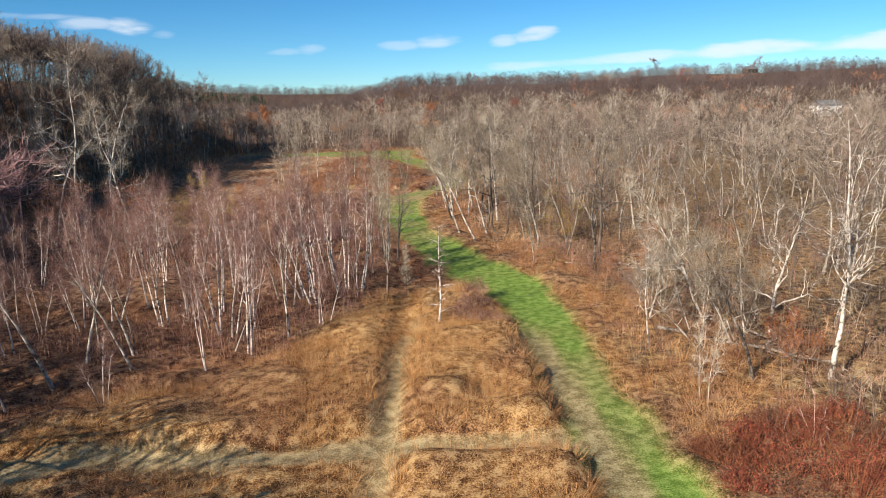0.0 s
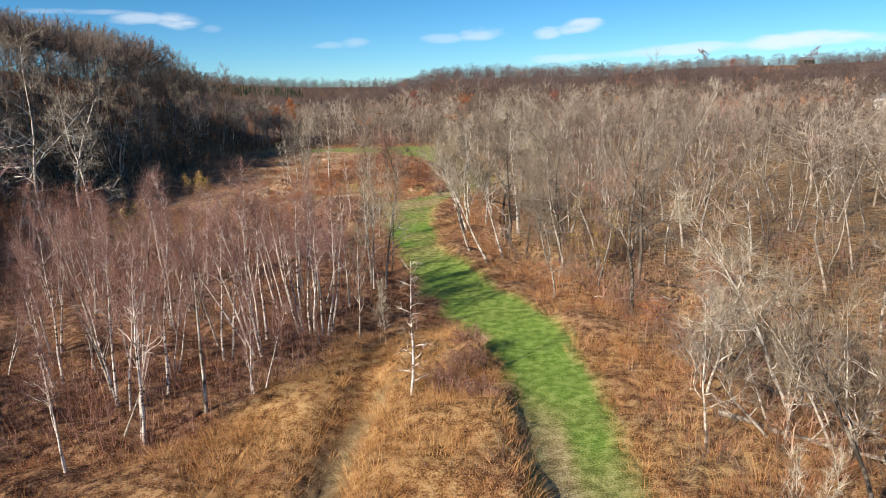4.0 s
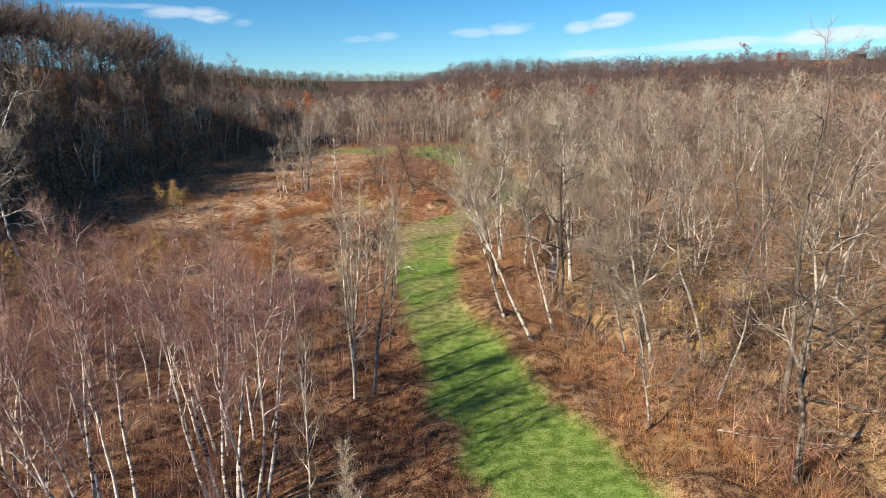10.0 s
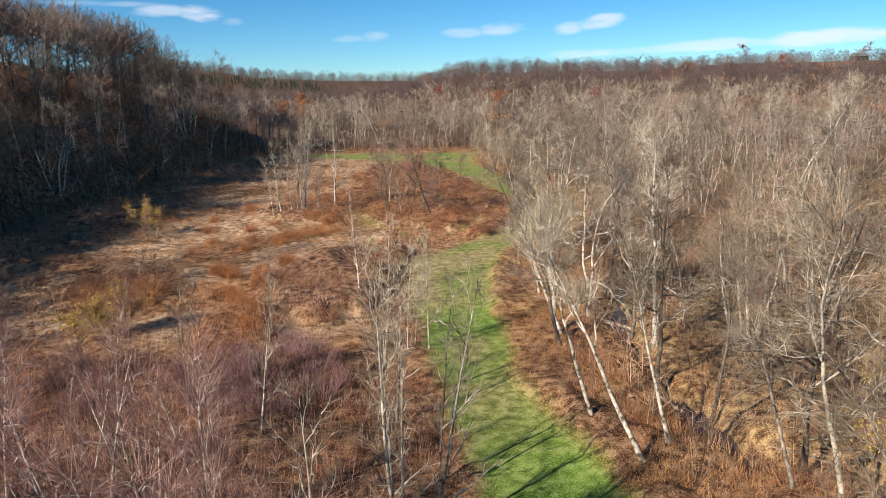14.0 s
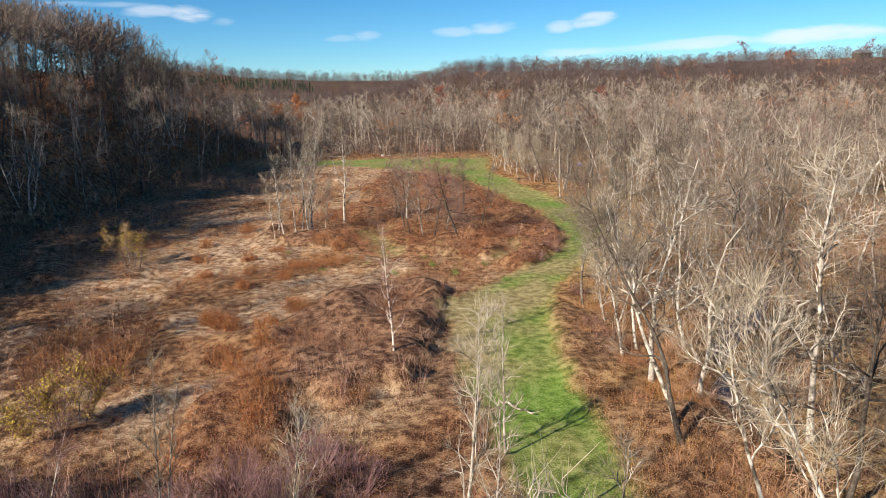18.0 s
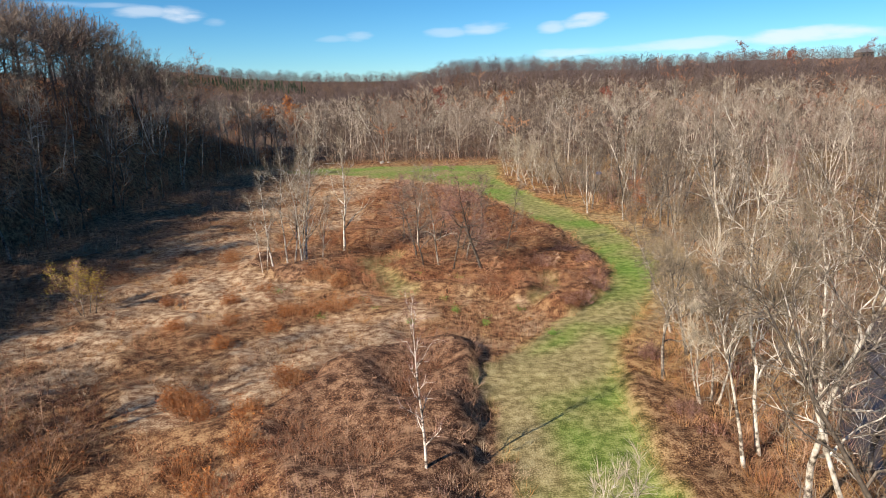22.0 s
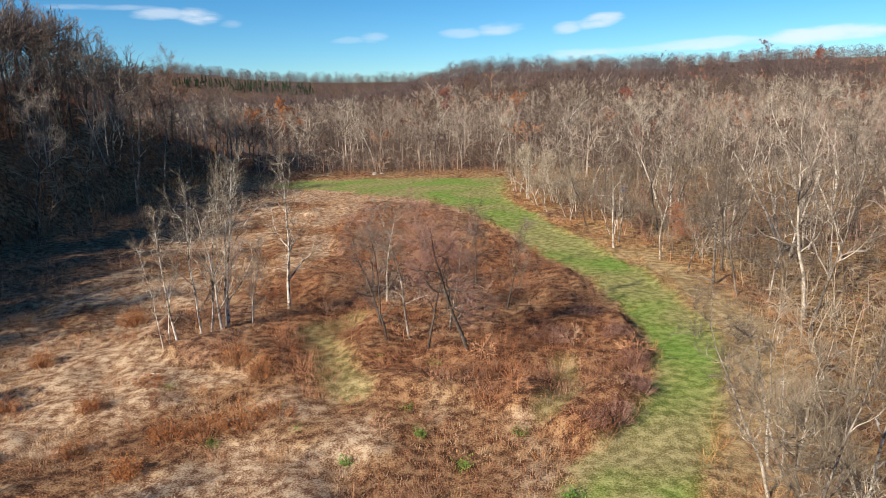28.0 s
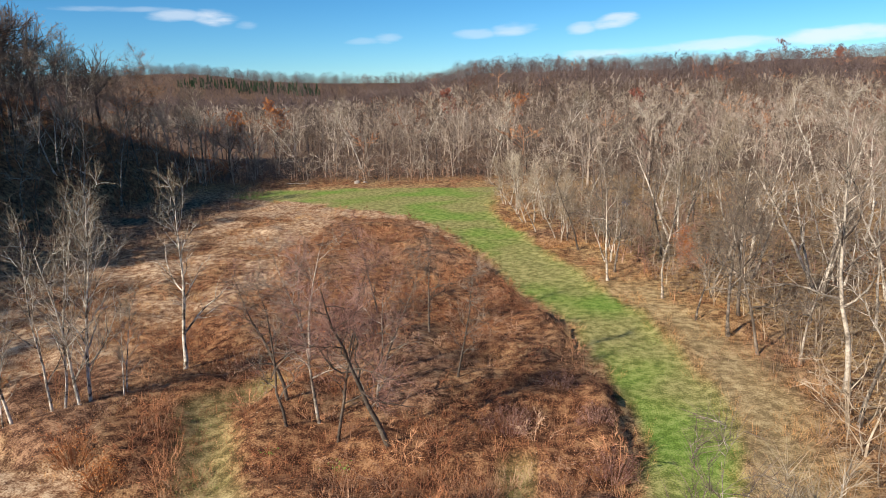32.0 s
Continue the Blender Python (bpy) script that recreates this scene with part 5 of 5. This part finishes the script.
tufts("bramble_clumps", "rounded brown bramble clumps of the brushy island", isle_spots[half_], 0.5, 1.0, 64, 0.55, 0.008, BRUSH, 15, droop=0.8, head=(0.05, 0.3, SEED, "bramble_heads", "tan seed heads on the brambles"))
tufts("rusty_clumps", "rounded rusty weed clumps of the brushy island", isle_spots[~half_], 0.5, 1.0, 64, 0.55, 0.008, RUST, 16, droop=0.8, head=(0.055, 0.4, LEAF_ORANGE, "rusty_clump_heads", "orange-brown dead leaves on the weeds"))
bed_spots = scattered(rng, -24, -10, 84, 118, 1.3, lambda x, y: inside(x, y, WEED_BED) | inside(x, y, RUST_BED))
tufts("weed_bed_clumps", "dense brown weed clumps of the bed beside the trail", bed_spots, 0.5, 0.95, 60, 0.55, 0.008, BRUSH, 17, droop=0.7, head=(0.05, 0.3, SEED, "weed_bed_heads", "fluffy tan heads of the weed bed"))
near_spots = scattered(rng, -20, 6, 18, 56, 0.9, lambda x, y: thatch(x, y) > 0.2)
tufts("meadow_clumps", "tousled golden clumps of tall meadow grass", near_spots, 0.5, 1.0, 54, 0.55, 0.009, STRAW, 18, droop=1.1, head=(0.05, 0.22, SEED, "meadow_heads", "fluffy pale seed heads of meadow weeds"))
for i, (mat_, what, seed) in enumerate(((STRAW, "tan", 31), (BRUSH, "brown", 32), (RUST, "rusty", 33))):
    verge_spots = scattered(rng, -4, 24, 30, 128, 1.55, lambda x, y: (x - np.interp(y, TRAIL_Y, TRAIL_R) > 0.9 + 1.2 * value_noise(x, y, 4)) & (x - np.interp(y, TRAIL_Y, TRAIL_R) < 9) & (off_line(x, y, STREAM) > 1.6) & (value_noise(x + 77 * i, y, 6) > 0.40))
    tufts(f"{what}_verge_clumps", f"tousled {what} weed clumps between the trail and the woods", verge_spots, 0.45, 1.15, 46, 0.5, 0.009, mat_, seed, droop=0.8)
brushwood = sown("litter", 0.35, x0=4, x1=44)
tufts("brushwood", "low bare brushwood between the trees", brushwood, 1.2, 2.8, 12, 0.5, 0.016, TWIG_GREY, 8, droop=0.5)
thicket_spots = scattered(rng, -48, -6, 42, 96, 1.25, lambda x, y: (covers(x, y)["brush"] > 0.3) & (value_noise(x, y, 8) > 0.42))
tufts("thicket_brush", "haze of thin purple-brown saplings in the birch thicket", thicket_spots, 1.4, 3.4, 13, 0.45, 0.011, TWIG_RED, 9, droop=0.3)
foot_brush = scattered(rng, -72, -46, 60, 232, 1.7, lambda x, y: value_noise(x, y, 10) > 0.5 - 0.1 * (x < -58))
tufts("hill_foot_brush", "dark brush along the foot of the hill", foot_brush, 0.9, 2.4, 12, 0.6, 0.02, BRUSH, 10, droop=0.4)


slope = scattered(rng, -104, -58, 90, 262, 1.9, lambda x, y: x < foot(y) + 2)
tufts("hill_understory", "rust-brown saplings and brush under the hillside trees", slope, 0.8, 2.8, 16, 0.9, 0.022, RUST, 11, droop=0.4)

banks = scattered(rng, 4, 40, 26, 132, 0.8, lambda x, y: (np.abs(off_line(x, y, STREAM) - 2.2) < 1.3) & (value_noise(x, y, 4) > 0.4))
tufts("bank_brush", "tangled grey-brown brush and reeds along the stream banks", banks, 0.6, 1.7, 16, 0.5, 0.009, BRUSH, 14, droop=0.6)

# shrubs past counting: rounded lumps of brush in the beds and under the trees
isle_bushes = scattered(rng, -33, 0, 121, 190, 2.3, lambda x, y: inside(x, y, ISLAND) & (off_line(x, y, RING_PATH) > 1.6) & (off_line(x, y, GAP_PATH) > 1.2))
pick = rng.random(len(isle_bushes))
far_woods("island_rusty_shrubs", "knee-high rust-brown shrubs of the brushy island", isle_bushes[pick < 0.55], 0.9, 2.3, 901, RUST, 230, 0.075, 0.05, 0.12, 9, "shrubs")
far_woods("island_brown_shrubs", "knee-high dull brown shrubs of the brushy island", isle_bushes[pick >= 0.55], 0.9, 2.3, 902, BRUSH, 230, 0.075, 0.05, 0.12, 9, "shrubs")
bed_bushes = scattered(rng, -24, -10, 84, 118, 1.6, lambda x, y: inside(x, y, WEED_BED))
far_woods("weed_bed_shrubs", "dull brown shrubs of the weed bed beside the trail", bed_bushes, 0.8, 2.0, 903, BRUSH, 200, 0.075, 0.05, 0.12, 9, "shrubs")
bed_bushes = scattered(rng, -24, -16, 84, 108, 1.3, lambda x, y: inside(x, y, RUST_BED))
far_woods("rust_bed_shrubs", "dark rust-red shrubs of the bed in the field", bed_bushes, 0.7, 1.5, 904, TWIG_RUST, 200, 0.08, 0.05, 0.12, 9, "shrubs")
side_x = lambda x, y: x - np.interp(y, TRAIL_Y, TRAIL_R)
under = scattered(rng, 0, 46, 30, 206, 2.05, lambda x, y: (side_x(x, y) > 2.2 + 3 * value_noise(x, y, 7)) & (side_x(x, y) < 34) & (off_line(x, y, STREAM) > 2.4) & (value_noise(x + 90, y, 9) > 0.47) & ~((y < 40) & (x < 13)))
pick = rng.random(len(under))
far_woods("pale_undergrowth", "straw-grey thicket of shrubs under the valley trees", under[pick < 0.4], 1.6, 3.8, 905, TWIG_PALE, 84, 0.055, 0.05, 0.16, 6, "shrubs")
far_woods("red_undergrowth", "red-brown thicket of shrubs under the valley trees", under[(pick >= 0.4) & (pick < 0.8)], 1.4, 3.4, 906, TWIG_RED, 84, 0.055, 0.05, 0.16, 6, "shrubs")
far_woods("rusty_undergrowth", "rusty shrubs with dead leaves under the valley trees", under[pick >= 0.8], 0.9, 2.2, 907, RUST, 84, 0.09, 0.05, 0.13, 6, "shrubs")
hill_brush = scattered(rng, -84, -54, 96, 240, 2.5, lambda x, y: (x < foot(y) + 5) & (value_noise(x, y, 9) > 0.32))
far_woods("hill_thicket", "red-brown brush and saplings on the shaded slope", hill_brush, 1.5, 5.0, 910, RUST, 110, 0.06, 0.05, 0.13, 7, "shrubs")
bank_shrubs = scattered(rng, 3, 40, 26, 132, 1.5, lambda x, y: (np.abs(off_line(x, y, STREAM) - 2.2) < 1.6 + 2 * (y < 72)) & (value_noise(x + 15, y, 5) > 0.28))
far_woods("bank_shrubs", "tangled brown shrubs leaning over the stream", bank_shrubs, 1.0, 2.8, 911, BRUSH, 100, 0.06, 0.05, 0.14, 7, "shrubs")
mound = scattered(rng, -43, -28, 88, 110, 1.5, lambda x, y: ((x + 35.5) / 6) ** 2 + ((y - 98.5) / 9) ** 2 < 1)
far_woods("shrub_mound", "dark brown bramble mound in the shade at the edge of the field", mound, 1.2, 2.8, 912, BRUSH, 190, 0.06, 0.0, 0.13, 8, "shrubs")
field_bushes = scattered(rng, -56, -12, 92, 200, 3.0, lambda x, y: (covers(x, y)["stub"] + covers(x, y)["rust"] > 0.5) & (value_noise(x + 20, y, 7) > 0.50) & ~inside(x, y, ISLAND))
far_woods("field_shrubs", "low rusty shrubs dotted over the mown field", field_bushes, 0.5, 1.5, 908, RUST, 170, 0.09, 0.05, 0.12, 8, "shrubs")
thicket_bushes = scattered(rng, -50, -4, 42, 94, 2.3, lambda x, y: (covers(x, y)["brush"] > 0.3) & (value_noise(x + 60, y, 8) > 0.4))
far_woods("thicket_shrubs", "dark red-brown shrubs under the birches", thicket_bushes, 0.8, 2.4, 909, TWIG_RED, 100, 0.07, 0.05, 0.15, 7, "shrubs")


# ---- bushes ----
def bush(name, label, x, y, h, r, twig, leaf, many, seed, group=""):
    """A dense low bush: a spray of stems with leaves or seed tufts on it."""
    rng = np.random.default_rng(seed)
    ob = new(name)
    ob.location = (x, y, float(land(x, y) + 0.8 * thatch(x, y)))
    n = int(95 * r)
    a, q = rng.uniform(0, 6.28, n), r * np.sqrt(rng.random(n))
    p0 = np.stack([0.5 * q * np.cos(a), 0.5 * q * np.sin(a), np.full(n, -0.1)], 1)
    hh = h * np.sqrt(np.clip(1.05 - (q / r) ** 2, 0.15, 1)) * rng.uniform(0.7, 1.1, n)
    p1 = np.stack([q * np.cos(a), q * np.sin(a), hh], 1)
    tagged(part("spray", *spikes(p0, p1, np.full(n, 0.016)), twig, ob), kind="stuff")
    i = rng.integers(0, n, 3 * n)
    s = p0[i] + (p1 - p0)[i] * rng.uniform(0.35, 0.95, (3 * n, 1))
    e = s + np.stack([rng.normal(0, 0.25, 3 * n), rng.normal(0, 0.25, 3 * n), rng.uniform(0.1, 0.5, 3 * n)], 1) * h * 0.5
    tagged(part("twig_work", *spikes(s, e, np.full(3 * n, 0.010)), twig, ob), kind="stuff")
    if leaf:
        j = rng.integers(0, 3 * n, many)
        tagged(part("foliage", *leaves(rng, s[j] + (e[j] - s[j]) * rng.uniform(0, 1, (many, 1)), 0.10, 0.14), leaf, ob), kind="stuff")
    return tagged(ob, label, "bush", group)


for i, (x, y, h, r) in enumerate([(14.6, 27.0, 1.5, 1.9), (12.4, 27.6, 1.2, 1.4), (16.8, 29.6, 1.5, 1.8), (17.8, 26.6, 1.7, 2.0), (15.4, 30.6, 1.1, 1.3), (12.0, 25.4, 1.1, 1.3), (19.6, 28.6, 1.6, 1.8), (14.0, 29.2, 1.4, 1.5), (16.2, 25.0, 1.6, 1.9), (13.6, 24.6, 1.3, 1.5), (19.0, 31.4, 1.3, 1.5), (11.4, 28.4, 0.9, 1.0)]):
    bush("red_bush", "dark red leafy bramble bush at the trail's edge" if i % 4 != 1 else "bramble bush holding a few brown leaves", x, y, h * (0.8, 1.0, 1.15)[i % 3], r, TWIG_RUST, (LEAF_RED, RUST, LEAF_RED, LEAF_RED, BRUSH)[i % 5], 1250, 700 + i, "red bushes")
RUSTY = [(-19.6, 91.8, 1.4, 1.4), (-18.4, 89.6, 1.2, 1.1), (-21.8, 101.0, 1.3, 1.0), (-22.6, 104.0, 1.1, 1.0), (-20.6, 94.6, 1.3, 1.0), (-25.6, 118.4, 1.1, 0.8), (-33.6, 96.6, 2.0, 2.8), (-31.0, 99.6, 1.8, 2.6), (-35.4, 100.2, 2.0, 2.8), (-30.4, 97.0, 1.7, 2.2), (-25.2, 130.4, 1.3, 1.4), (-23.0, 129.0, 1.1, 1.2), (-29.0, 127.6, 1.0, 1.1), (-28.0, 115.0, 1.1, 0.9), (-21.7, 108.8, 1.3, 1.2), (-22.4, 109.6, 1.0, 0.9), (-26.4, 105.6, 1.4, 1.3), (-27.6, 106.4, 1.1, 1.0), (-25.4, 105.0, 1.2, 1.0), (-22.2, 123.2, 1.3, 1.6), (-23.8, 122.2, 1.1, 1.4), (-25.4, 121.8, 1.0, 1.2), (-20.6, 124.0, 1.1, 1.3),
         (-36.2, 139.0, 1.2, 1.5), (-38.0, 131.0, 1.0, 1.1), (-27.3, 106.6, 1.2, 1.1), (-24.2, 99.6, 1.3, 1.3), (-22.6, 98.2, 1.2, 1.1), (-19.3, 93.8, 1.3, 1.2), (-33.2, 119.0, 0.9, 0.9), (-36.0, 124.5, 0.9, 1.0), (-31.0, 124.6, 1.0, 1.0), (-29.4, 120.2, 0.8, 0.8)]
for i, (x, y, h, r) in enumerate(RUSTY):
    bush("rusty_bush", "round rust-brown bush standing in the mown field", x, y, h, r, TWIG_ORANGE, LEAF_ORANGE, 260 + 240 * (i % 2), 720 + i, "rusty bushes of the field")
BROWN = [(-3.2, 124.2, 1.3, 1.2), (-1.8, 127.2, 1.4, 1.4), (-1.2, 131.0, 1.3, 1.4), (-1.4, 135.0, 1.3, 1.2), (-4.4, 123.0, 1.0, 0.9), (-3.0, 139.0, 1.2, 1.4), (-5.6, 134.4, 1.2, 1.6), (2.2, 50.4, 1.6, 1.5), (1.2, 47.8, 1.5, 1.3), (3.0, 46.2, 1.3, 1.3), (2.4, 53.2, 1.5, 1.3), (-0.6, 105.0, 1.2, 1.2), (0.0, 102.6, 1.1, 1.1), (-0.6, 113.0, 1.2, 1.0)]
for i, (x, y, h, r) in enumerate(BROWN):
    bush("brown_bush", "dense brown bramble clump beside the mown trail", x, y, h, r, TWIG_RED, BRUSH if i % 2 else RUST, 500, 740 + i, "bramble clumps along the trail")

for i, (x, y, h, r) in enumerate([(-15.8, 83.8, 2.3, 2.2), (-13.2, 85.6, 2.0, 1.9), (-18.0, 85.4, 2.0, 1.9), (-15.2, 87.6, 1.8, 1.7), (-12.0, 82.4, 2.2, 1.8), (-19.6, 82.8, 2.2, 2.0), (-16.8, 80.4, 2.4, 2.2), (-13.8, 79.6, 2.3, 2.0), (-23.0, 79.0, 2.2, 2.1), (-26.4, 83.0, 2.0, 2.0)]):
    bush("purple_bush", "thicket of fine purple-brown dogwood stems", x, y, h, r, TWIG_PURPLE, None, 0, 760 + i, "purple bushes")

for i, (x, y, r) in enumerate([(-27.9, 127.2, 0.5), (-18.8, 122.4, 0.6), (-13.9, 125.0, 0.35), (-8.1, 122.6, 0.4), (-12.8, 122.3, 0.35), (-23.0, 121.4, 0.4), (-16.0, 119.8, 0.3), (-20.4, 124.8, 0.3), (-10.6, 119.6, 0.35), (-6.0, 117.4, 0.4), (-16.4, 131.6, 0.4), (-13.0, 130.8, 0.5)]):
    bush("green_weed", "low bright green weed rosette in the mown strip", x, y, 0.25, r, TWIG_GREEN, LEAF_GREEN, 160, 780 + i, "green weeds of the strip")

# ---- fallen wood and small things ----
def log_thing(name, label, ax, ay, bx, by, r, seed, bark=PALE, branches=5):
    rng = np.random.default_rng(seed)
    ob = new(name)
    ob.location = ((ax + bx) / 2, (ay + by) / 2, float(max(land((ax + bx) / 2, (ay + by) / 2), -0.8)) + 0.06)
    d = np.array([bx - ax, by - ay, 0.0])
    length = np.linalg.norm(d)
    pts = bent(rng, -d / 2 + [0, 0, r], d / length, length, 8, 0, 0.03)
    pts[:, 2] = r + 0.15 * np.abs(rng.normal(0, 0.5, 9))
    part("trunk", *tube(pts, r * np.linspace(1.1, 0.5, 9), 8), bark, ob, smooth=True)
    for _ in range(branches):
        i = int(rng.integers(3, 8))
        bp = bent(rng, pts[i], turned(rng, d / length, 0.8) + [0, 0, 0.35], rng.uniform(0.8, 2.4), 4, 0.02, 0.12)
        part("branch", *tube(bp, r * 0.3 * np.array([1, 0.8, 0.6, 0.4, 0.15]), 5), bark, ob)
    return tagged(ob, label, "log")


log_thing("fallen_log", "grey fallen log lying on the woodland floor", 15.6, 68.8, 20.6, 65.4, 0.10, 1, GREY)
log_thing("fallen_log", "bleached log across the stream bank", 9.0, 104.6, 13.2, 104.4, 0.14, 2, GREY)
log_thing("fallen_log", "bleached log across the stream bank", 10.4, 117.6, 14.2, 115.6, 0.14, 3, GREY)
log_thing("fallen_tree", "fallen grey tree with its branches in the brush", 14.5, 45.2, 23.0, 38.4, 0.13, 4, GREY, 14)
log_thing("fallen_tree", "fallen grey tree with its branches in the brush", 16.2, 51.0, 21.6, 42.6, 0.11, 5, GREY, 14)
log_thing("fallen_tree", "fallen pale branches heaped beside the stream", 11.6, 64.4, 16.4, 62.6, 0.05, 6, GREY, 12)
log_thing("fallen_branch", "dead pale branch lying on the green trail's edge", -6.9, 93.6, -5.2, 92.2, 0.06, 7, PALE, 2)
log_thing("fallen_log", "dark log in the shaded field", -56.0, 138.5, -51.4, 142.4, 0.16, 8, DARK, 2)
log_thing("fallen_branch", "pale branch lying in the rusty brush", -30.0, 129.2, -27.6, 128.6, 0.06, 9, PALE, 2)
log_thing("fallen_tree", "fallen grey tree with its branches in the brush", 3.4, 97.4, 8.6, 92.6, 0.14, 10, PALE, 8)
log_thing("fallen_branch", "crooked pale limb in front of the far trees", -46.5, 227, -42.5, 226, 0.09, 11, PALE, 4)


for i in range(9):
    k = int(rng.integers(3, len(STREAM) - 5))
    (ax, ay), (bx, by) = STREAM[k], STREAM[k + 1]
    s_ = rng.random()
    px, py = ax + (bx - ax) * s_ + rng.normal(0, 2.0), ay + (by - ay) * s_ + rng.normal(0, 1.5)
    t_, half = rng.uniform(0, 3.14), rng.uniform(0.9, 2.4)
    log_thing("driftwood", "bleached driftwood limb caught on the stream bank", px - half * math.cos(t_), py - half * math.sin(t_), px + half * math.cos(t_), py + half * math.sin(t_), float(rng.uniform(0.05, 0.12)), 40 + i, GREY, 3)


def stone(x, y, r, seed):
    bm = bmesh.new()
    bmesh.ops.create_icosphere(bm, subdivisions=2, radius=r)
    for v in bm.verts:
        v.co *= 0.75 + 0.5 * noise.noise(v.co * 1.7 / r + Vector((seed, 0, 0)))
        v.co.z *= 0.7
    me = bpy.data.meshes.new("stone")
    bm.to_mesh(me)
    bm.free()
    me.materials.append(ROCK)
    ob = new("stone", me)
    ob.location = (x, y, float(land(x, y)) + 0.3 * r)
    return tagged(ob, "pale field stone in the mown stubble", "stone")


stone(-33.6, 227.2, 0.8, 3)
stone(-32.2, 227.6, 0.5, 4)


def box(w_, d_, h_, z0=0.0):
    v = np.array([(x, y, z) for z in (z0, z0 + h_) for y in (-d_ / 2, d_ / 2) for x in (-w_ / 2, w_ / 2)])
    f = np.array([(0, 2, 3), (0, 3, 1), (4, 5, 7), (4, 7, 6), (0, 1, 5), (0, 5, 4), (2, 6, 7), (2, 7, 3), (0, 4, 6), (0, 6, 2), (1, 3, 7), (1, 7, 5)])
    return v, f


def house(name, label, x, y, w_, d_, h_, turn, wall=HOUSE_WHITE):
    ob = new(name)
    ob.matrix_basis = pose(x, y, float(land(x, y)) - 0.5, 0, 0, turn)
    part("wall", *box(w_, d_, h_ + 0.5), wall, ob)
    e, top = 0.5, h_ + 0.5
    v = np.array([(sx * (w_ / 2 + e), sy, z) for sx in (-1, 1) for sy, z in ((-d_ / 2 - e, top - 0.1), (0, top + d_ * 0.32), (d_ / 2 + e, top - 0.1), (0, top - 0.1))])
    f = np.array([(0, 4, 5), (0, 5, 1), (1, 5, 6), (1, 6, 2), (0, 1, 2), (4, 6, 5), (0, 2, 6), (0, 6, 4)])
    part("roof", v, f, HOUSE_ROOF, ob)
    for i in (-0.32, 0.0, 0.32):
        v, f = box(1.3, 0.12, 1.5, 1.6)
        part("window", v + [i * w_, -d_ / 2 - 0.03, 0], f, GLASS, ob)
    return tagged(ob, label, "house")


house("white_house", "long white farm building far off among the trees", 206, 377, 16, 8, 5.5, 20)
house("white_house", "small white house far off among the trees", 190, 384, 9, 7, 4.5, 10)
house("hill_house", "brown house on the wooded hill beside a clearing", 286, 655, 11, 8, 4, 15, DARK)

# blue drum at the edge of the woods
bm = bmesh.new()
bmesh.ops.create_cone(bm, cap_ends=True, segments=20, radius1=0.3, radius2=0.3, depth=0.9)
bmesh.ops.bevel(bm, geom=[e for e in bm.edges if len(e.link_faces) == 2 and e.calc_face_angle() > 1], offset=0.03, segments=2)
me = bpy.data.meshes.new("blue_drum")
bm.to_mesh(me)
bm.free()
me.materials.append(BLUE)
drum = tagged(new("blue_drum", me), "blue plastic drum lying among bare trees", "drum")
drum.matrix_basis = pose(10.1, 200.4, float(land(10.1, 200.4)) + 0.29, 90, 0, 60)

# red and gold crowns that stand out in the far woods, and conifers
for i, (x, y, h, mat_, what) in enumerate([(-27, 352, 15, LEAF_RED, "red"), (-8, 330, 13, LEAF_ORANGE, "orange"), (40, 372, 13, LEAF_RED, "red"), (-70, 300, 14, LEAF_ORANGE, "orange"), (296, 678, 17, LEAF_RED, "red"), (190, 560, 14, LEAF_RED, "red"), (-90, 130, 16, LEAF_ORANGE, "rust-brown"), (-100, 150, 17, LEAF_ORANGE, "rust-brown"), (-66, 262, 13, LEAF_ORANGE, "rust-brown")]):
    tree("autumn_tree", f"tree with {what} leaves still on among the bare woods", x, y, h, "ash", DARK, TWIG_RED, 800 + i, coarse=3.0, limb_parts=False, leaf=(mat_, 700, 0.55, 0.3), group="coloured trees of the far woods")
tree("ridge_tree", "lone round-crowned tree on the skyline", 238, 776, 20, "ash", DARK, TWIG_GREY, 830, coarse=6, limb_parts=False, leaf=(LEAF_RED, 500, 0.7, 0.4))


def conifers(spots, seed):
    rng = np.random.default_rng(seed)
    vs, fs, ts, n = [], [], [], 0
    for x, y in spots:
        h = rng.uniform(4.5, 7.5)
        pieces = []
        for k in range(7):
            a = rng.uniform(0, 6.28, 8)
            z0, z1, r = h * (0.1 + 0.12 * k), h * (0.3 + 0.1 * k), h * 0.2 * (1 - k / 7.6)
            p1 = np.stack([r * np.cos(a), r * np.sin(a), z0 + rng.normal(0, 0.3, 8)], 1)
            pieces.append(spikes(np.tile([0, 0, z1], (8, 1)).astype(float), p1, np.full(8, 0.6)))
        v, f = joined(pieces)
        vs.append(v + [x, y, float(land(x, y))])
        fs.append(f + n)
        ts.append(np.full(len(v), rng.random()))
        n += len(v)
    tagged(new("conifer_stand", mesh_of("conifer_stand", np.concatenate(vs), np.concatenate(fs), CONIFER, np.concatenate(ts))), "dark green conifer stand on the far hillside", "woods", kind="stuff")


conifers(scattered(rng, -290, -170, 690, 740, 6.5, lambda x, y: value_noise(x, y, 30) > 0.42), 840)
